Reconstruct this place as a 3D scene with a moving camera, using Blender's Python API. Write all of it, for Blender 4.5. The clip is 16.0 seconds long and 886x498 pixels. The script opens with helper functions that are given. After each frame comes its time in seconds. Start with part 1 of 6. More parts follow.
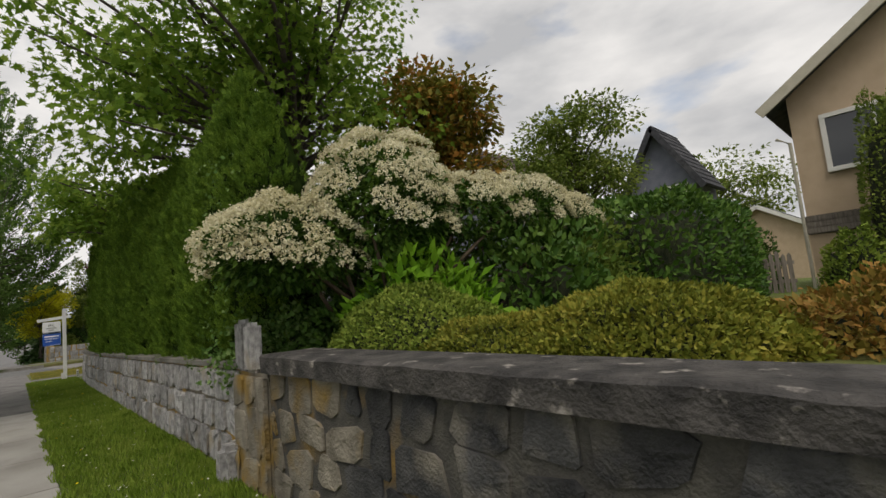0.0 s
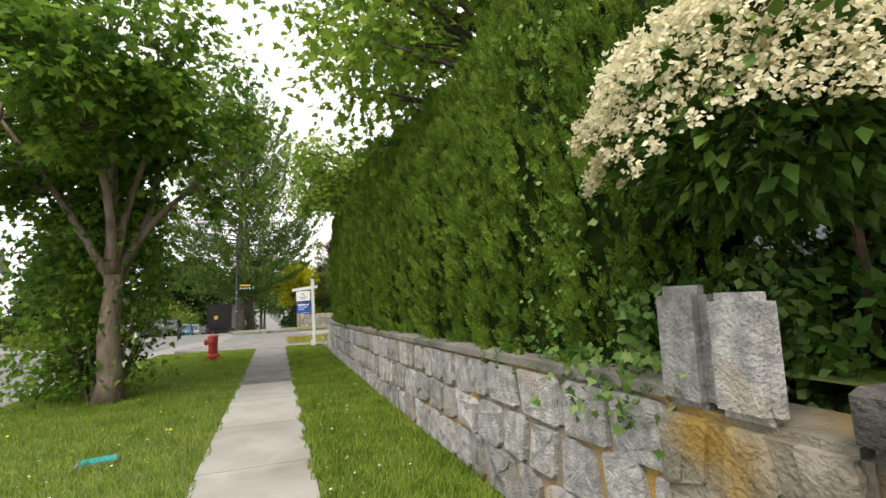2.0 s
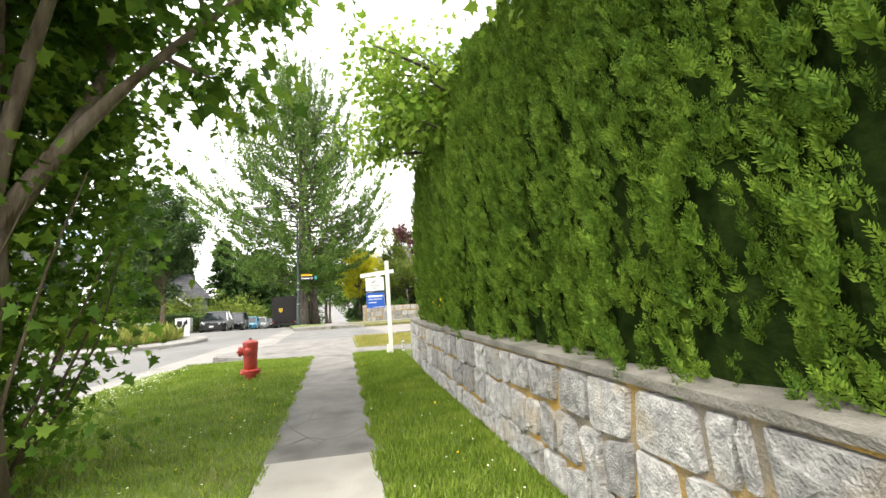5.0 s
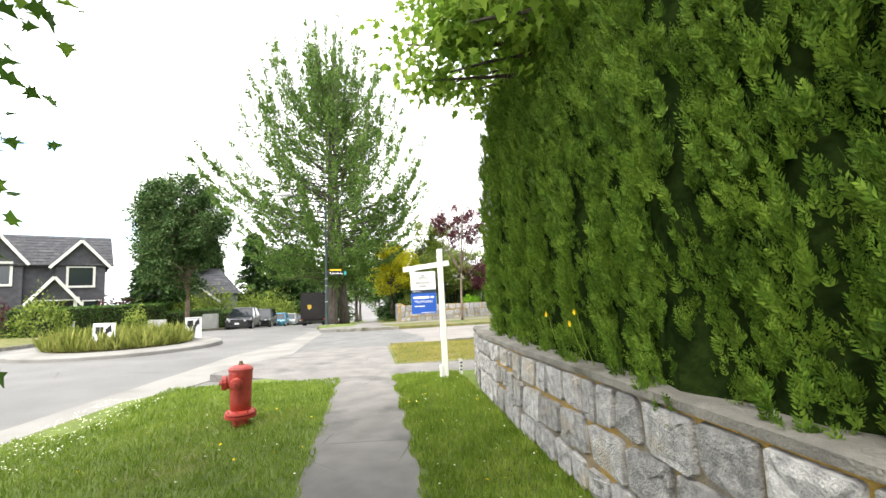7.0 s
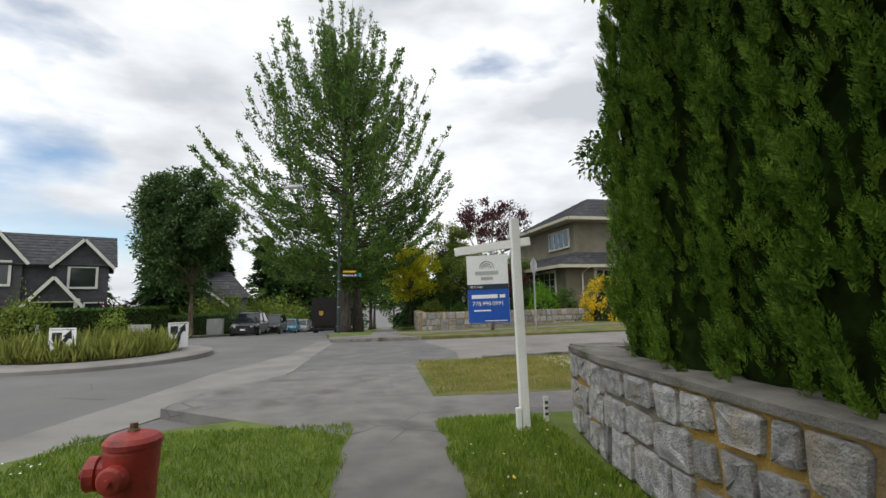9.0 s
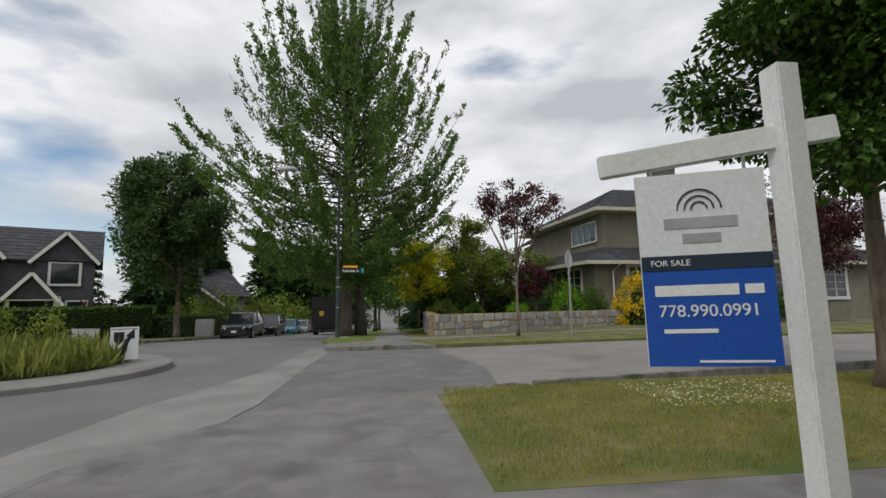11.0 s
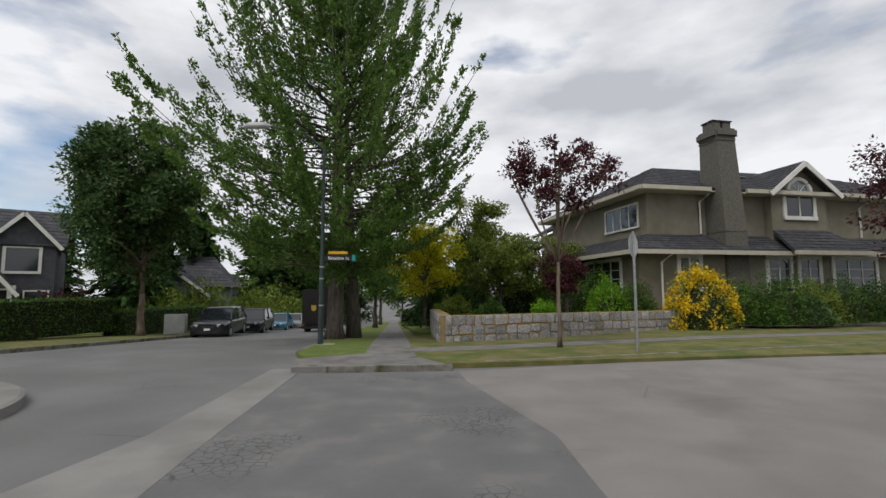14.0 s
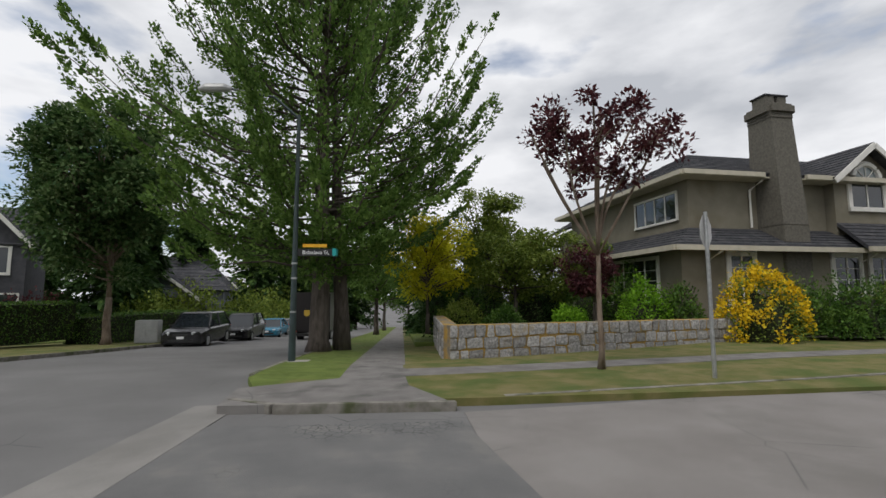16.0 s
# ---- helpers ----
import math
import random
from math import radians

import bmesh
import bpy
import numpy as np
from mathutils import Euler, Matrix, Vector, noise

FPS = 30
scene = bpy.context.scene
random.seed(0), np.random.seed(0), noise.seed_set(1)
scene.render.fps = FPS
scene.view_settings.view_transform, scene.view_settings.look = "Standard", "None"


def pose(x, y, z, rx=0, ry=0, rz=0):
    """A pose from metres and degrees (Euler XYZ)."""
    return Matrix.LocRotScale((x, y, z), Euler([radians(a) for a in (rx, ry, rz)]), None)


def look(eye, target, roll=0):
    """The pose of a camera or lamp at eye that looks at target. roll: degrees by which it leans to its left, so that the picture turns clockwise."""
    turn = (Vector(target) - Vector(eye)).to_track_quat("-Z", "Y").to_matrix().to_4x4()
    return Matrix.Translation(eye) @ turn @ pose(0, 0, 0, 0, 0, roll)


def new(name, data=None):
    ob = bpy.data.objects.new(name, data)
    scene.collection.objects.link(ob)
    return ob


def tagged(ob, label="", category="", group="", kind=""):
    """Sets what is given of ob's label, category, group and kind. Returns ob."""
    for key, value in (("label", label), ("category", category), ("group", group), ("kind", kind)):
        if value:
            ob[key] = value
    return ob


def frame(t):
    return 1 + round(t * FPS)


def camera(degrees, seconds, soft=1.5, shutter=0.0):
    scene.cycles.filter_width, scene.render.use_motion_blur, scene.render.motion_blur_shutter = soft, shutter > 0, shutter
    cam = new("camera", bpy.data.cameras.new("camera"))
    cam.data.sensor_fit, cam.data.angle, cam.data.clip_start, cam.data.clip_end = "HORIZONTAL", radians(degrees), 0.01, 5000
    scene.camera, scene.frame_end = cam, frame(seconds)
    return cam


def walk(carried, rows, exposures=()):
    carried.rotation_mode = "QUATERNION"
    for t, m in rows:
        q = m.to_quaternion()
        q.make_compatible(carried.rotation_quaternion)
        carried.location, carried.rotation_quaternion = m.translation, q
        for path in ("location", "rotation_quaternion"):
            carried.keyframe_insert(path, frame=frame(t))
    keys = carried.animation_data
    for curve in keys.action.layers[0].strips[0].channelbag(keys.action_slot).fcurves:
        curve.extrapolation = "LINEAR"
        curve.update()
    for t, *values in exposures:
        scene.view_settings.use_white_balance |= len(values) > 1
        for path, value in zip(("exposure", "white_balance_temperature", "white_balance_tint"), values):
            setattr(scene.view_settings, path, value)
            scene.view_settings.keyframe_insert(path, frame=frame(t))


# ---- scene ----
cam = camera(88.1, 16.0)
METRES, EYE, TILT, LEAN, TURN = 17.0, 1.5, 11.0, -2.0, 0.0
PATH = [
    (0, (0.141, 0.000, 1.377), (1.505, 1.444, 1.603), -5.0),
    (0.5, (0.040, 0.596, 1.397), (1.237, 2.180, 1.637), -4.4),
    (1, (0.094, 1.333, 1.380), (1.091, 3.050, 1.617), -3.6),
    (1.5, (0.127, 2.091, 1.362), (0.939, 3.904, 1.590), -2.8),
    (2, (0.172, 2.847, 1.356), (0.854, 4.715, 1.573), -2.3),
    (2.5, (0.220, 3.604, 1.333), (0.860, 5.488, 1.546), -2.5),
    (3, (0.311, 4.356, 1.368), (0.912, 6.252, 1.579), -2.7),
    (3.5, (0.311, 5.185, 1.321), (0.864, 7.096, 1.533), -3.0),
    (4, (0.288, 5.936, 1.308), (0.807, 7.857, 1.513), -3.0),
    (6.5, (0.128, 10.004, 1.450), (0.453, 11.970, 1.628), -2.1),
    (7, (0.108, 10.714, 1.445), (0.418, 12.681, 1.628), -1.9),
    (7.5, (0.042, 11.470, 1.417), (0.332, 13.441, 1.608), -1.7),
    (8, (-0.007, 12.225, 1.399), (0.264, 14.196, 1.597), -1.7),
    (8.5, (-0.059, 12.939, 1.368), (0.195, 14.913, 1.577), -1.4),
    (9, (-0.105, 13.768, 1.321), (0.146, 15.740, 1.542), -1.1),
    (9.5, (-0.147, 14.539, 1.336), (0.094, 16.512, 1.554), -1.0),
    (10, (-0.103, 15.367, 1.311), (0.127, 17.342, 1.537), -0.9),
    (12.5, (-0.295, 19.403, 1.420), (-0.065, 21.380, 1.622), -0.7),
    (13, (-0.236, 20.181, 1.471), (-0.016, 22.160, 1.666), -0.6),
    (13.5, (-0.144, 20.892, 1.508), (0.070, 22.872, 1.697), -0.4),
    (14, (-0.004, 21.639, 1.522), (0.208, 23.620, 1.706), -0.2),
    (14.5, (0.176, 22.402, 1.517), (0.385, 24.383, 1.696), -0.1),
    (15, (0.358, 23.183, 1.548), (0.551, 25.165, 1.730), -0.0),
    (15.5, (0.440, 24.008, 1.533), (0.625, 25.990, 1.732), -0.3),
    (16, (0.479, 24.884, 1.491), (0.653, 26.866, 1.693), -0.1),
]
walk(cam, [(t, look(eye, target, roll)) for t, eye, target, roll in PATH],
     [(0, -0.1, 6900, 10), (1.0, 0.35, 6900, 10), (1.5, 0.8, 6900, 10), (2.5, 1.3, 6900, 9), (3.5, 1.6, 6900, 8), (6.5, 2.1, 6800, 8), (7.0, 1.95, 6700, 8),
      (7.5, 1.5, 6600, 8), (8.0, 1.1, 6600, 8), (8.5, 0.7, 6450, 8), (9.0, 0.3, 6450, 8), (10.0, -0.05, 6450, 8), (12.5, 0.0, 6450, 10), (16.0, 0.0, 6450, 10)])

# ---------------------------------------------------------------- sky and sun
world = bpy.data.worlds.new("sky")
scene.world = world
world.use_nodes = True
wt = world.node_tree
wt.nodes.clear()
w_out = wt.nodes.new("ShaderNodeOutputWorld")
w_sky = wt.nodes.new("ShaderNodeTexSky")
w_sky.sky_type, w_sky.sun_disc = "NISHITA", False
w_sky.sun_elevation, w_sky.sun_rotation = radians(55), radians(130)
w_bg = wt.nodes.new("ShaderNodeBackground")
w_bg.inputs["Strength"].default_value = 0.12
w_cloud = wt.nodes.new("ShaderNodeBackground")
w_tc = wt.nodes.new("ShaderNodeTexCoord")
w_map = wt.nodes.new("ShaderNodeMapping")
w_map.inputs["Scale"].default_value = (1.0, 1.0, 2.6)
w_map.inputs["Location"].default_value = (0.3, 0.15, 0.75)
w_map.inputs["Rotation"].default_value = (0, 0, radians(-78))
w_n = wt.nodes.new("ShaderNodeTexNoise")
w_n.inputs["Scale"].default_value, w_n.inputs["Detail"].default_value = 1.7, 7
w_n2 = wt.nodes.new("ShaderNodeTexNoise")
w_n2.inputs["Scale"].default_value, w_n2.inputs["Detail"].default_value = 2.6, 6
w_cov = wt.nodes.new("ShaderNodeValToRGB")
w_cov.color_ramp.elements[0].position, w_cov.color_ramp.elements[1].position = 0.30, 0.40
w_shade = wt.nodes.new("ShaderNodeValToRGB")
w_shade.color_ramp.elements[0].position, w_shade.color_ramp.elements[1].position = 0.36, 0.58
w_shade.color_ramp.elements[0].color, w_shade.color_ramp.elements[1].color = (0.52, 0.54, 0.58, 1), (0.90, 0.905, 0.925, 1)
w_mix = wt.nodes.new("ShaderNodeMixShader")
L = wt.links.new
L(w_tc.outputs["Generated"], w_map.inputs["Vector"])
L(w_map.outputs["Vector"], w_n.inputs["Vector"])
L(w_map.outputs["Vector"], w_n2.inputs["Vector"])
L(w_n.outputs["Fac"], w_cov.inputs["Fac"])
L(w_n2.outputs["Fac"], w_shade.inputs["Fac"])
L(w_shade.outputs["Color"], w_cloud.inputs["Color"])
L(w_sky.outputs["Color"], w_bg.inputs["Color"])
L(w_cov.outputs["Color"], w_mix.inputs["Fac"])
L(w_bg.outputs["Background"], w_mix.inputs[1])
L(w_cloud.outputs["Background"], w_mix.inputs[2])
L(w_mix.outputs["Shader"], w_out.inputs["Surface"])
sun = new("sun", bpy.data.lights.new("sun", "SUN"))
sun.data.energy, sun.data.angle, sun.data.color = 1.5, radians(30), (1.0, 0.96, 0.9)
sun.rotation_euler = (radians(35), 0, radians(-40))

# ---------------------------------------------------------------- materials
def mat(name, a, b, scale=8.0, rough=0.85, bump=0.3, fine=60.0, metal=0.0, c=None, cscale=1.2, cpos=(0.5, 0.65), vary=0.0, island=0.0, stretch=(1, 1, 1), spec=0.3):
    """Two colours by coarse noise, a third as stains, fine grain in the relief; vary by object, island by piece."""
    m = bpy.data.materials.new(name)
    m.use_nodes = True
    nt = m.node_tree
    nd, ln = nt.nodes.new, nt.links.new
    p = nt.nodes["Principled BSDF"]
    tc, mp = nd("ShaderNodeTexCoord"), nd("ShaderNodeMapping")
    mp.inputs["Scale"].default_value = stretch
    geo = nd("ShaderNodeNewGeometry")
    ln(geo.outputs["Position"], mp.inputs["Vector"])
    n1, n2 = nd("ShaderNodeTexNoise"), nd("ShaderNodeTexNoise")
    n1.inputs["Scale"].default_value, n1.inputs["Detail"].default_value = scale, 6
    n2.inputs["Scale"].default_value, n2.inputs["Detail"].default_value = fine, 4
    ln(mp.outputs["Vector"], n1.inputs["Vector"])
    ln(mp.outputs["Vector"], n2.inputs["Vector"])
    r1 = nd("ShaderNodeValToRGB")
    r1.color_ramp.elements[0].position, r1.color_ramp.elements[1].position = 0.35, 0.65
    r1.color_ramp.elements[0].color, r1.color_ramp.elements[1].color = (*a, 1), (*b, 1)
    ln(n1.outputs["Fac"], r1.inputs["Fac"])
    col = r1.outputs["Color"]
    if c:
        n3, r3, mx = nd("ShaderNodeTexNoise"), nd("ShaderNodeValToRGB"), nd("ShaderNodeMix")
        n3.inputs["Scale"].default_value, n3.inputs["Detail"].default_value = cscale, 5
        ln(mp.outputs["Vector"], n3.inputs["Vector"])
        r3.color_ramp.elements[0].position, r3.color_ramp.elements[1].position = cpos
        mx.data_type = "RGBA"
        ln(n3.outputs["Fac"], r3.inputs["Fac"])
        ln(r3.outputs["Color"], mx.inputs[0])
        ln(col, mx.inputs[6])
        mx.inputs[7].default_value = (*c, 1)
        col = mx.outputs[2]
    hs = nd("ShaderNodeHueSaturation")
    ma = nd("ShaderNodeMapRange")
    ma.inputs["To Min"].default_value, ma.inputs["To Max"].default_value = 0.82, 1.18
    ln(n2.outputs["Fac"], ma.inputs["Value"])
    val = ma.outputs["Result"]
    for amount, src in ((vary, "o"), (island, "i")):
        if amount:
            mr, mu = nd("ShaderNodeMapRange"), nd("ShaderNodeMath")
            mr.inputs["To Min"].default_value, mr.inputs["To Max"].default_value = 1 - amount, 1 + amount
            ln(nd("ShaderNodeObjectInfo").outputs["Random"] if src == "o" else geo.outputs["Random Per Island"], mr.inputs["Value"])
            mu.operation = "MULTIPLY"
            ln(val, mu.inputs[0])
            ln(mr.outputs["Result"], mu.inputs[1])
            val = mu.outputs["Value"]
    ln(val, hs.inputs["Value"])
    ln(col, hs.inputs["Color"])
    ln(hs.outputs["Color"], p.inputs["Base Color"])
    p.inputs["Roughness"].default_value, p.inputs["Metallic"].default_value = rough, metal
    p.inputs["Specular IOR Level"].default_value = spec
    if bump:
        bp = nd("ShaderNodeBump")
        bp.inputs["Strength"].default_value, bp.inputs["Distance"].default_value = bump, 0.02
        ln(n2.outputs["Fac"], bp.inputs["Height"])
        ln(bp.outputs["Normal"], p.inputs["Normal"])
    return m


def leafmat(name, a, b, c, through_light=0.35, rough=0.55, patch=1.4):
    """Leaf colours spread leaf by leaf and patch by patch, with light shining through."""
    m = bpy.data.materials.new(name)
    m.use_nodes = True
    nt = m.node_tree
    nd, ln = nt.nodes.new, nt.links.new
    p, out = nt.nodes["Principled BSDF"], nt.nodes["Material Output"]
    geo, rp, n1, mx = nd("ShaderNodeNewGeometry"), nd("ShaderNodeValToRGB"), nd("ShaderNodeTexNoise"), nd("ShaderNodeMath")
    n1.inputs["Scale"].default_value = patch
    ln(geo.outputs["Position"], n1.inputs["Vector"])
    mx.operation = "MULTIPLY_ADD"
    ln(geo.outputs["Random Per Island"], mx.inputs[0])
    mx.inputs[1].default_value = 0.6
    sb = nd("ShaderNodeMath")
    sb.operation = "MULTIPLY_ADD"
    ln(n1.outputs["Fac"], sb.inputs[0])
    sb.inputs[1].default_value, sb.inputs[2].default_value = 1.2, -0.4
    ln(sb.outputs["Value"], mx.inputs[2])
    rp.color_ramp.elements[0].position, rp.color_ramp.elements[1].position = 0.1, 0.95
    rp.color_ramp.elements[0].color, rp.color_ramp.elements[1].color = (*a, 1), (*c, 1)
    e = rp.color_ramp.elements.new(0.5)
    e.color = (*b, 1)
    ln(mx.outputs["Value"], rp.inputs["Fac"])
    ln(rp.outputs["Color"], p.inputs["Base Color"])
    p.inputs["Roughness"].default_value = rough
    p.inputs["Specular IOR Level"].default_value = 0.12
    tr, ms = nd("ShaderNodeBsdfTranslucent"), nd("ShaderNodeMixShader")
    ln(rp.outputs["Color"], tr.inputs["Color"])
    ms.inputs["Fac"].default_value = through_light
    ln(p.outputs["BSDF"], ms.inputs[1])
    ln(tr.outputs["BSDF"], ms.inputs[2])
    ln(ms.outputs["Shader"], out.inputs["Surface"])
    return m


def glassmat(name, tint=(0.02, 0.025, 0.03), rough=0.05):
    m = bpy.data.materials.new(name)
    m.use_nodes = True
    p = m.node_tree.nodes["Principled BSDF"]
    p.inputs["Base Color"].default_value = (*tint, 1)
    p.inputs["Roughness"].default_value = rough
    p.inputs["Specular IOR Level"].default_value = 0.8
    return m


M = {
    "asphalt": mat("asphalt", (0.155, 0.153, 0.152), (0.185, 0.182, 0.18), 0.8, 0.9, 0.5, 140, c=(0.14, 0.138, 0.136), cscale=0.35, cpos=(0.45, 0.7)),
    "asphalt_warm": mat("asphalt_warm", (0.21, 0.195, 0.185), (0.25, 0.235, 0.225), 0.9, 0.9, 0.5, 130, c=(0.17, 0.16, 0.15), cscale=0.5, cpos=(0.5, 0.7)),
    "asphalt_dark": mat("asphalt_dark", (0.145, 0.145, 0.145), (0.18, 0.178, 0.176), 1.6, 0.9, 0.7, 120, c=(0.20, 0.195, 0.185), cscale=1.6, cpos=(0.56, 0.7)),
    "path_asphalt": mat("path_asphalt", (0.17, 0.16, 0.155), (0.225, 0.215, 0.205), 2.5, 0.9, 0.6, 150, c=(0.12, 0.115, 0.11), cscale=1.3, cpos=(0.55, 0.7)),
    "concrete": mat("concrete", (0.34, 0.325, 0.3), (0.42, 0.40, 0.375), 2.2, 0.88, 0.35, 120, c=(0.27, 0.255, 0.23), cscale=1.1, cpos=(0.5, 0.68), vary=0.06),
    "concrete_road": mat("concrete_road", (0.205, 0.198, 0.188), (0.25, 0.24, 0.228), 1.3, 0.9, 0.35, 110, c=(0.175, 0.168, 0.158), cscale=0.7, cpos=(0.5, 0.68)),
    "kerb": mat("kerb", (0.16, 0.15, 0.13), (0.26, 0.245, 0.22), 5, 0.92, 0.6, 90, c=(0.08, 0.09, 0.045), cscale=2.2, cpos=(0.5, 0.68), vary=0.1),
    "soil": mat("soil", (0.04, 0.03, 0.02), (0.075, 0.055, 0.038), 6, 0.95, 0.9, 40),
    "turf": mat("turf", (0.09, 0.125, 0.025), (0.14, 0.185, 0.042), 3, 0.95, 0.9, 50, c=(0.15, 0.14, 0.05), cscale=0.8, cpos=(0.56, 0.75)),
    "turf_dry": mat("turf_dry", (0.12, 0.125, 0.035), (0.19, 0.165, 0.07), 2.5, 0.95, 0.9, 50, c=(0.08, 0.11, 0.025), cscale=1.0, cpos=(0.45, 0.65)),
    "granite": mat("granite", (0.21, 0.205, 0.205), (0.40, 0.39, 0.38), 16, 0.85, 0.9, 70, vary=0.28, c=(0.3, 0.25, 0.18), cscale=3.0, cpos=(0.56, 0.75)),
    "mortar": mat("mortar", (0.17, 0.15, 0.12), (0.25, 0.22, 0.17), 6, 0.95, 0.6, 60, c=(0.36, 0.23, 0.06), cscale=1.5, cpos=(0.43, 0.55)),
    "dark_stone": mat("dark_stone", (0.026, 0.027, 0.029), (0.075, 0.074, 0.073), 5, 0.85, 0.9, 60, vary=0.3, c=(0.24, 0.215, 0.17), cscale=2.2, cpos=(0.55, 0.8)),
    "ochre_stone": mat("ochre_stone", (0.13, 0.115, 0.09), (0.25, 0.225, 0.18), 5, 0.9, 0.9, 45, vary=0.2, c=(0.24, 0.155, 0.04), cscale=2.6, cpos=(0.5, 0.68)),
    "dark_mortar": mat("dark_mortar", (0.05, 0.048, 0.045), (0.1, 0.095, 0.08), 7, 0.95, 0.7, 60, c=(0.24, 0.15, 0.04), cscale=1.6, cpos=(0.56, 0.72)),
    "old_cap": mat("old_cap", (0.038, 0.036, 0.035), (0.095, 0.088, 0.082), 7, 0.92, 1.0, 45, c=(0.34, 0.31, 0.28), cscale=9, cpos=(0.62, 0.72)),
    "wall_cap": mat("wall_cap", (0.17, 0.16, 0.145), (0.25, 0.235, 0.21), 5, 0.93, 0.8, 60, c=(0.11, 0.105, 0.085), cscale=2),
    "bark": mat("bark", (0.13, 0.095, 0.07), (0.24, 0.19, 0.15), 9, 0.92, 1.0, 30, stretch=(1, 1, 0.3)),
    "bark_dark": mat("bark_dark", (0.06, 0.05, 0.042), (0.12, 0.10, 0.085), 9, 0.92, 1.0, 30, stretch=(1, 1, 0.25)),
    "twig": mat("twig", (0.07, 0.05, 0.035), (0.12, 0.09, 0.06), 12, 0.92, 0.5, 40),
    # near-black filler colour: deep shade between the cedar sprays, painted in
    "cedar_gap_shade": mat("cedar_gap_shade", (0.008, 0.015, 0.004), (0.02, 0.034, 0.008), 9, 1.0, 1.0, 25, spec=0.0),
    # dark filler colour that puts shade behind the leaves of shrubs and box hedges
    "bush_gap_shade": mat("bush_gap_shade", (0.012, 0.018, 0.007), (0.03, 0.035, 0.015), 9, 0.95, 1.0, 25),
    "red_paint": mat("red_paint", (0.36, 0.035, 0.028), (0.46, 0.055, 0.04), 4, 0.5, 0.2, 50, c=(0.24, 0.03, 0.025), cscale=6, cpos=(0.55, 0.7), spec=0.5),
    "hydrant_cap": mat("hydrant_cap", (0.2, 0.13, 0.08), (0.3, 0.24, 0.17), 20, 0.7, 0.4, 60, metal=0.3),
    "white_paint": mat("white_paint", (0.72, 0.72, 0.7), (0.8, 0.8, 0.78), 3, 0.6, 0.1, 60, c=(0.55, 0.54, 0.5), cscale=4, cpos=(0.62, 0.8)),
    "white_board": mat("white_board", (0.74, 0.75, 0.76), (0.8, 0.8, 0.81), 2, 0.45, 0.0),
    "blue_board": mat("blue_board", (0.02, 0.09, 0.42), (0.025, 0.105, 0.47), 2, 0.45, 0.0),
    "navy_board": mat("navy_board", (0.02, 0.035, 0.06), (0.03, 0.045, 0.07), 2, 0.45, 0.0),
    "ink": mat("ink", (0.06, 0.065, 0.07), (0.09, 0.09, 0.1), 5, 0.6, 0.0),
    "white_ink": mat("white_ink", (0.8, 0.8, 0.8), (0.85, 0.85, 0.85), 5, 0.5, 0.0),
    "sign_black": mat("sign_black", (0.02, 0.02, 0.02), (0.03, 0.03, 0.03), 5, 0.5, 0.0),
    "sign_grey": mat("sign_grey", (0.4, 0.4, 0.4), (0.5, 0.5, 0.5), 3, 0.4, 0.1, metal=0.3),
    "galvanised": mat("galvanised", (0.33, 0.34, 0.34), (0.42, 0.43, 0.43), 12, 0.45, 0.1, metal=0.7),
    "pole_green": mat("pole_green", (0.02, 0.035, 0.035), (0.03, 0.05, 0.05), 5, 0.45, 0.1, spec=0.5),
    "yellow_sign": mat("yellow_sign", (0.7, 0.36, 0.02), (0.75, 0.4, 0.03), 4, 0.45, 0.0),
    "teal_sign": mat("teal_sign", (0.02, 0.3, 0.3), (0.03, 0.34, 0.33), 4, 0.45, 0.0),
    "stucco_tan": mat("stucco_tan", (0.47, 0.36, 0.25), (0.52, 0.40, 0.285), 3, 0.92, 0.5, 90),
    "stucco_olive": mat("stucco_olive", (0.185, 0.17, 0.13), (0.225, 0.207, 0.16), 1.5, 0.92, 0.4, 60, c=(0.16, 0.142, 0.1), cscale=0.8, cpos=(0.5, 0.7)),
    "siding_grey": mat("siding_grey", (0.06, 0.06, 0.07), (0.085, 0.085, 0.095), 3, 0.85, 0.3, 50),
    "siding_blue": mat("siding_blue", (0.15, 0.16, 0.2), (0.19, 0.2, 0.24), 3, 0.85, 0.3, 50),
    "roof_dark": mat("roof_dark", (0.035, 0.037, 0.042), (0.06, 0.06, 0.068), 8, 0.9, 0.6, 40, c=(0.08, 0.08, 0.085), cscale=2, island=0.15),
    "roof_brown": mat("roof_brown", (0.07, 0.05, 0.04), (0.11, 0.085, 0.07), 8, 0.9, 0.6, 40),
    "trim_white": mat("trim_white", (0.62, 0.61, 0.57), (0.7, 0.69, 0.65), 3, 0.6, 0.1, 60),
    "trim_cream": mat("trim_cream", (0.42, 0.39, 0.31), (0.5, 0.465, 0.38), 3, 0.65, 0.1, 60),
    "brick_grey": mat("brick_grey", (0.10, 0.094, 0.08), (0.14, 0.13, 0.11), 10, 0.9, 0.5, 40),
    "timber_grey": mat("timber_grey", (0.14, 0.12, 0.1), (0.24, 0.21, 0.18), 6, 0.9, 0.5, 40, stretch=(4, 4, 0.5), vary=0.2),
    "glass": glassmat("glass"),
    "pale_glass": glassmat("pale_glass", (0.12, 0.15, 0.15), 0.1),
    "car_black": mat("car_black", (0.012, 0.012, 0.014), (0.016, 0.016, 0.018), 2, 0.2, 0.0, spec=0.6),
    "car_blue": mat("car_blue", (0.03, 0.16, 0.25), (0.035, 0.18, 0.28), 2, 0.25, 0.0, spec=0.6),
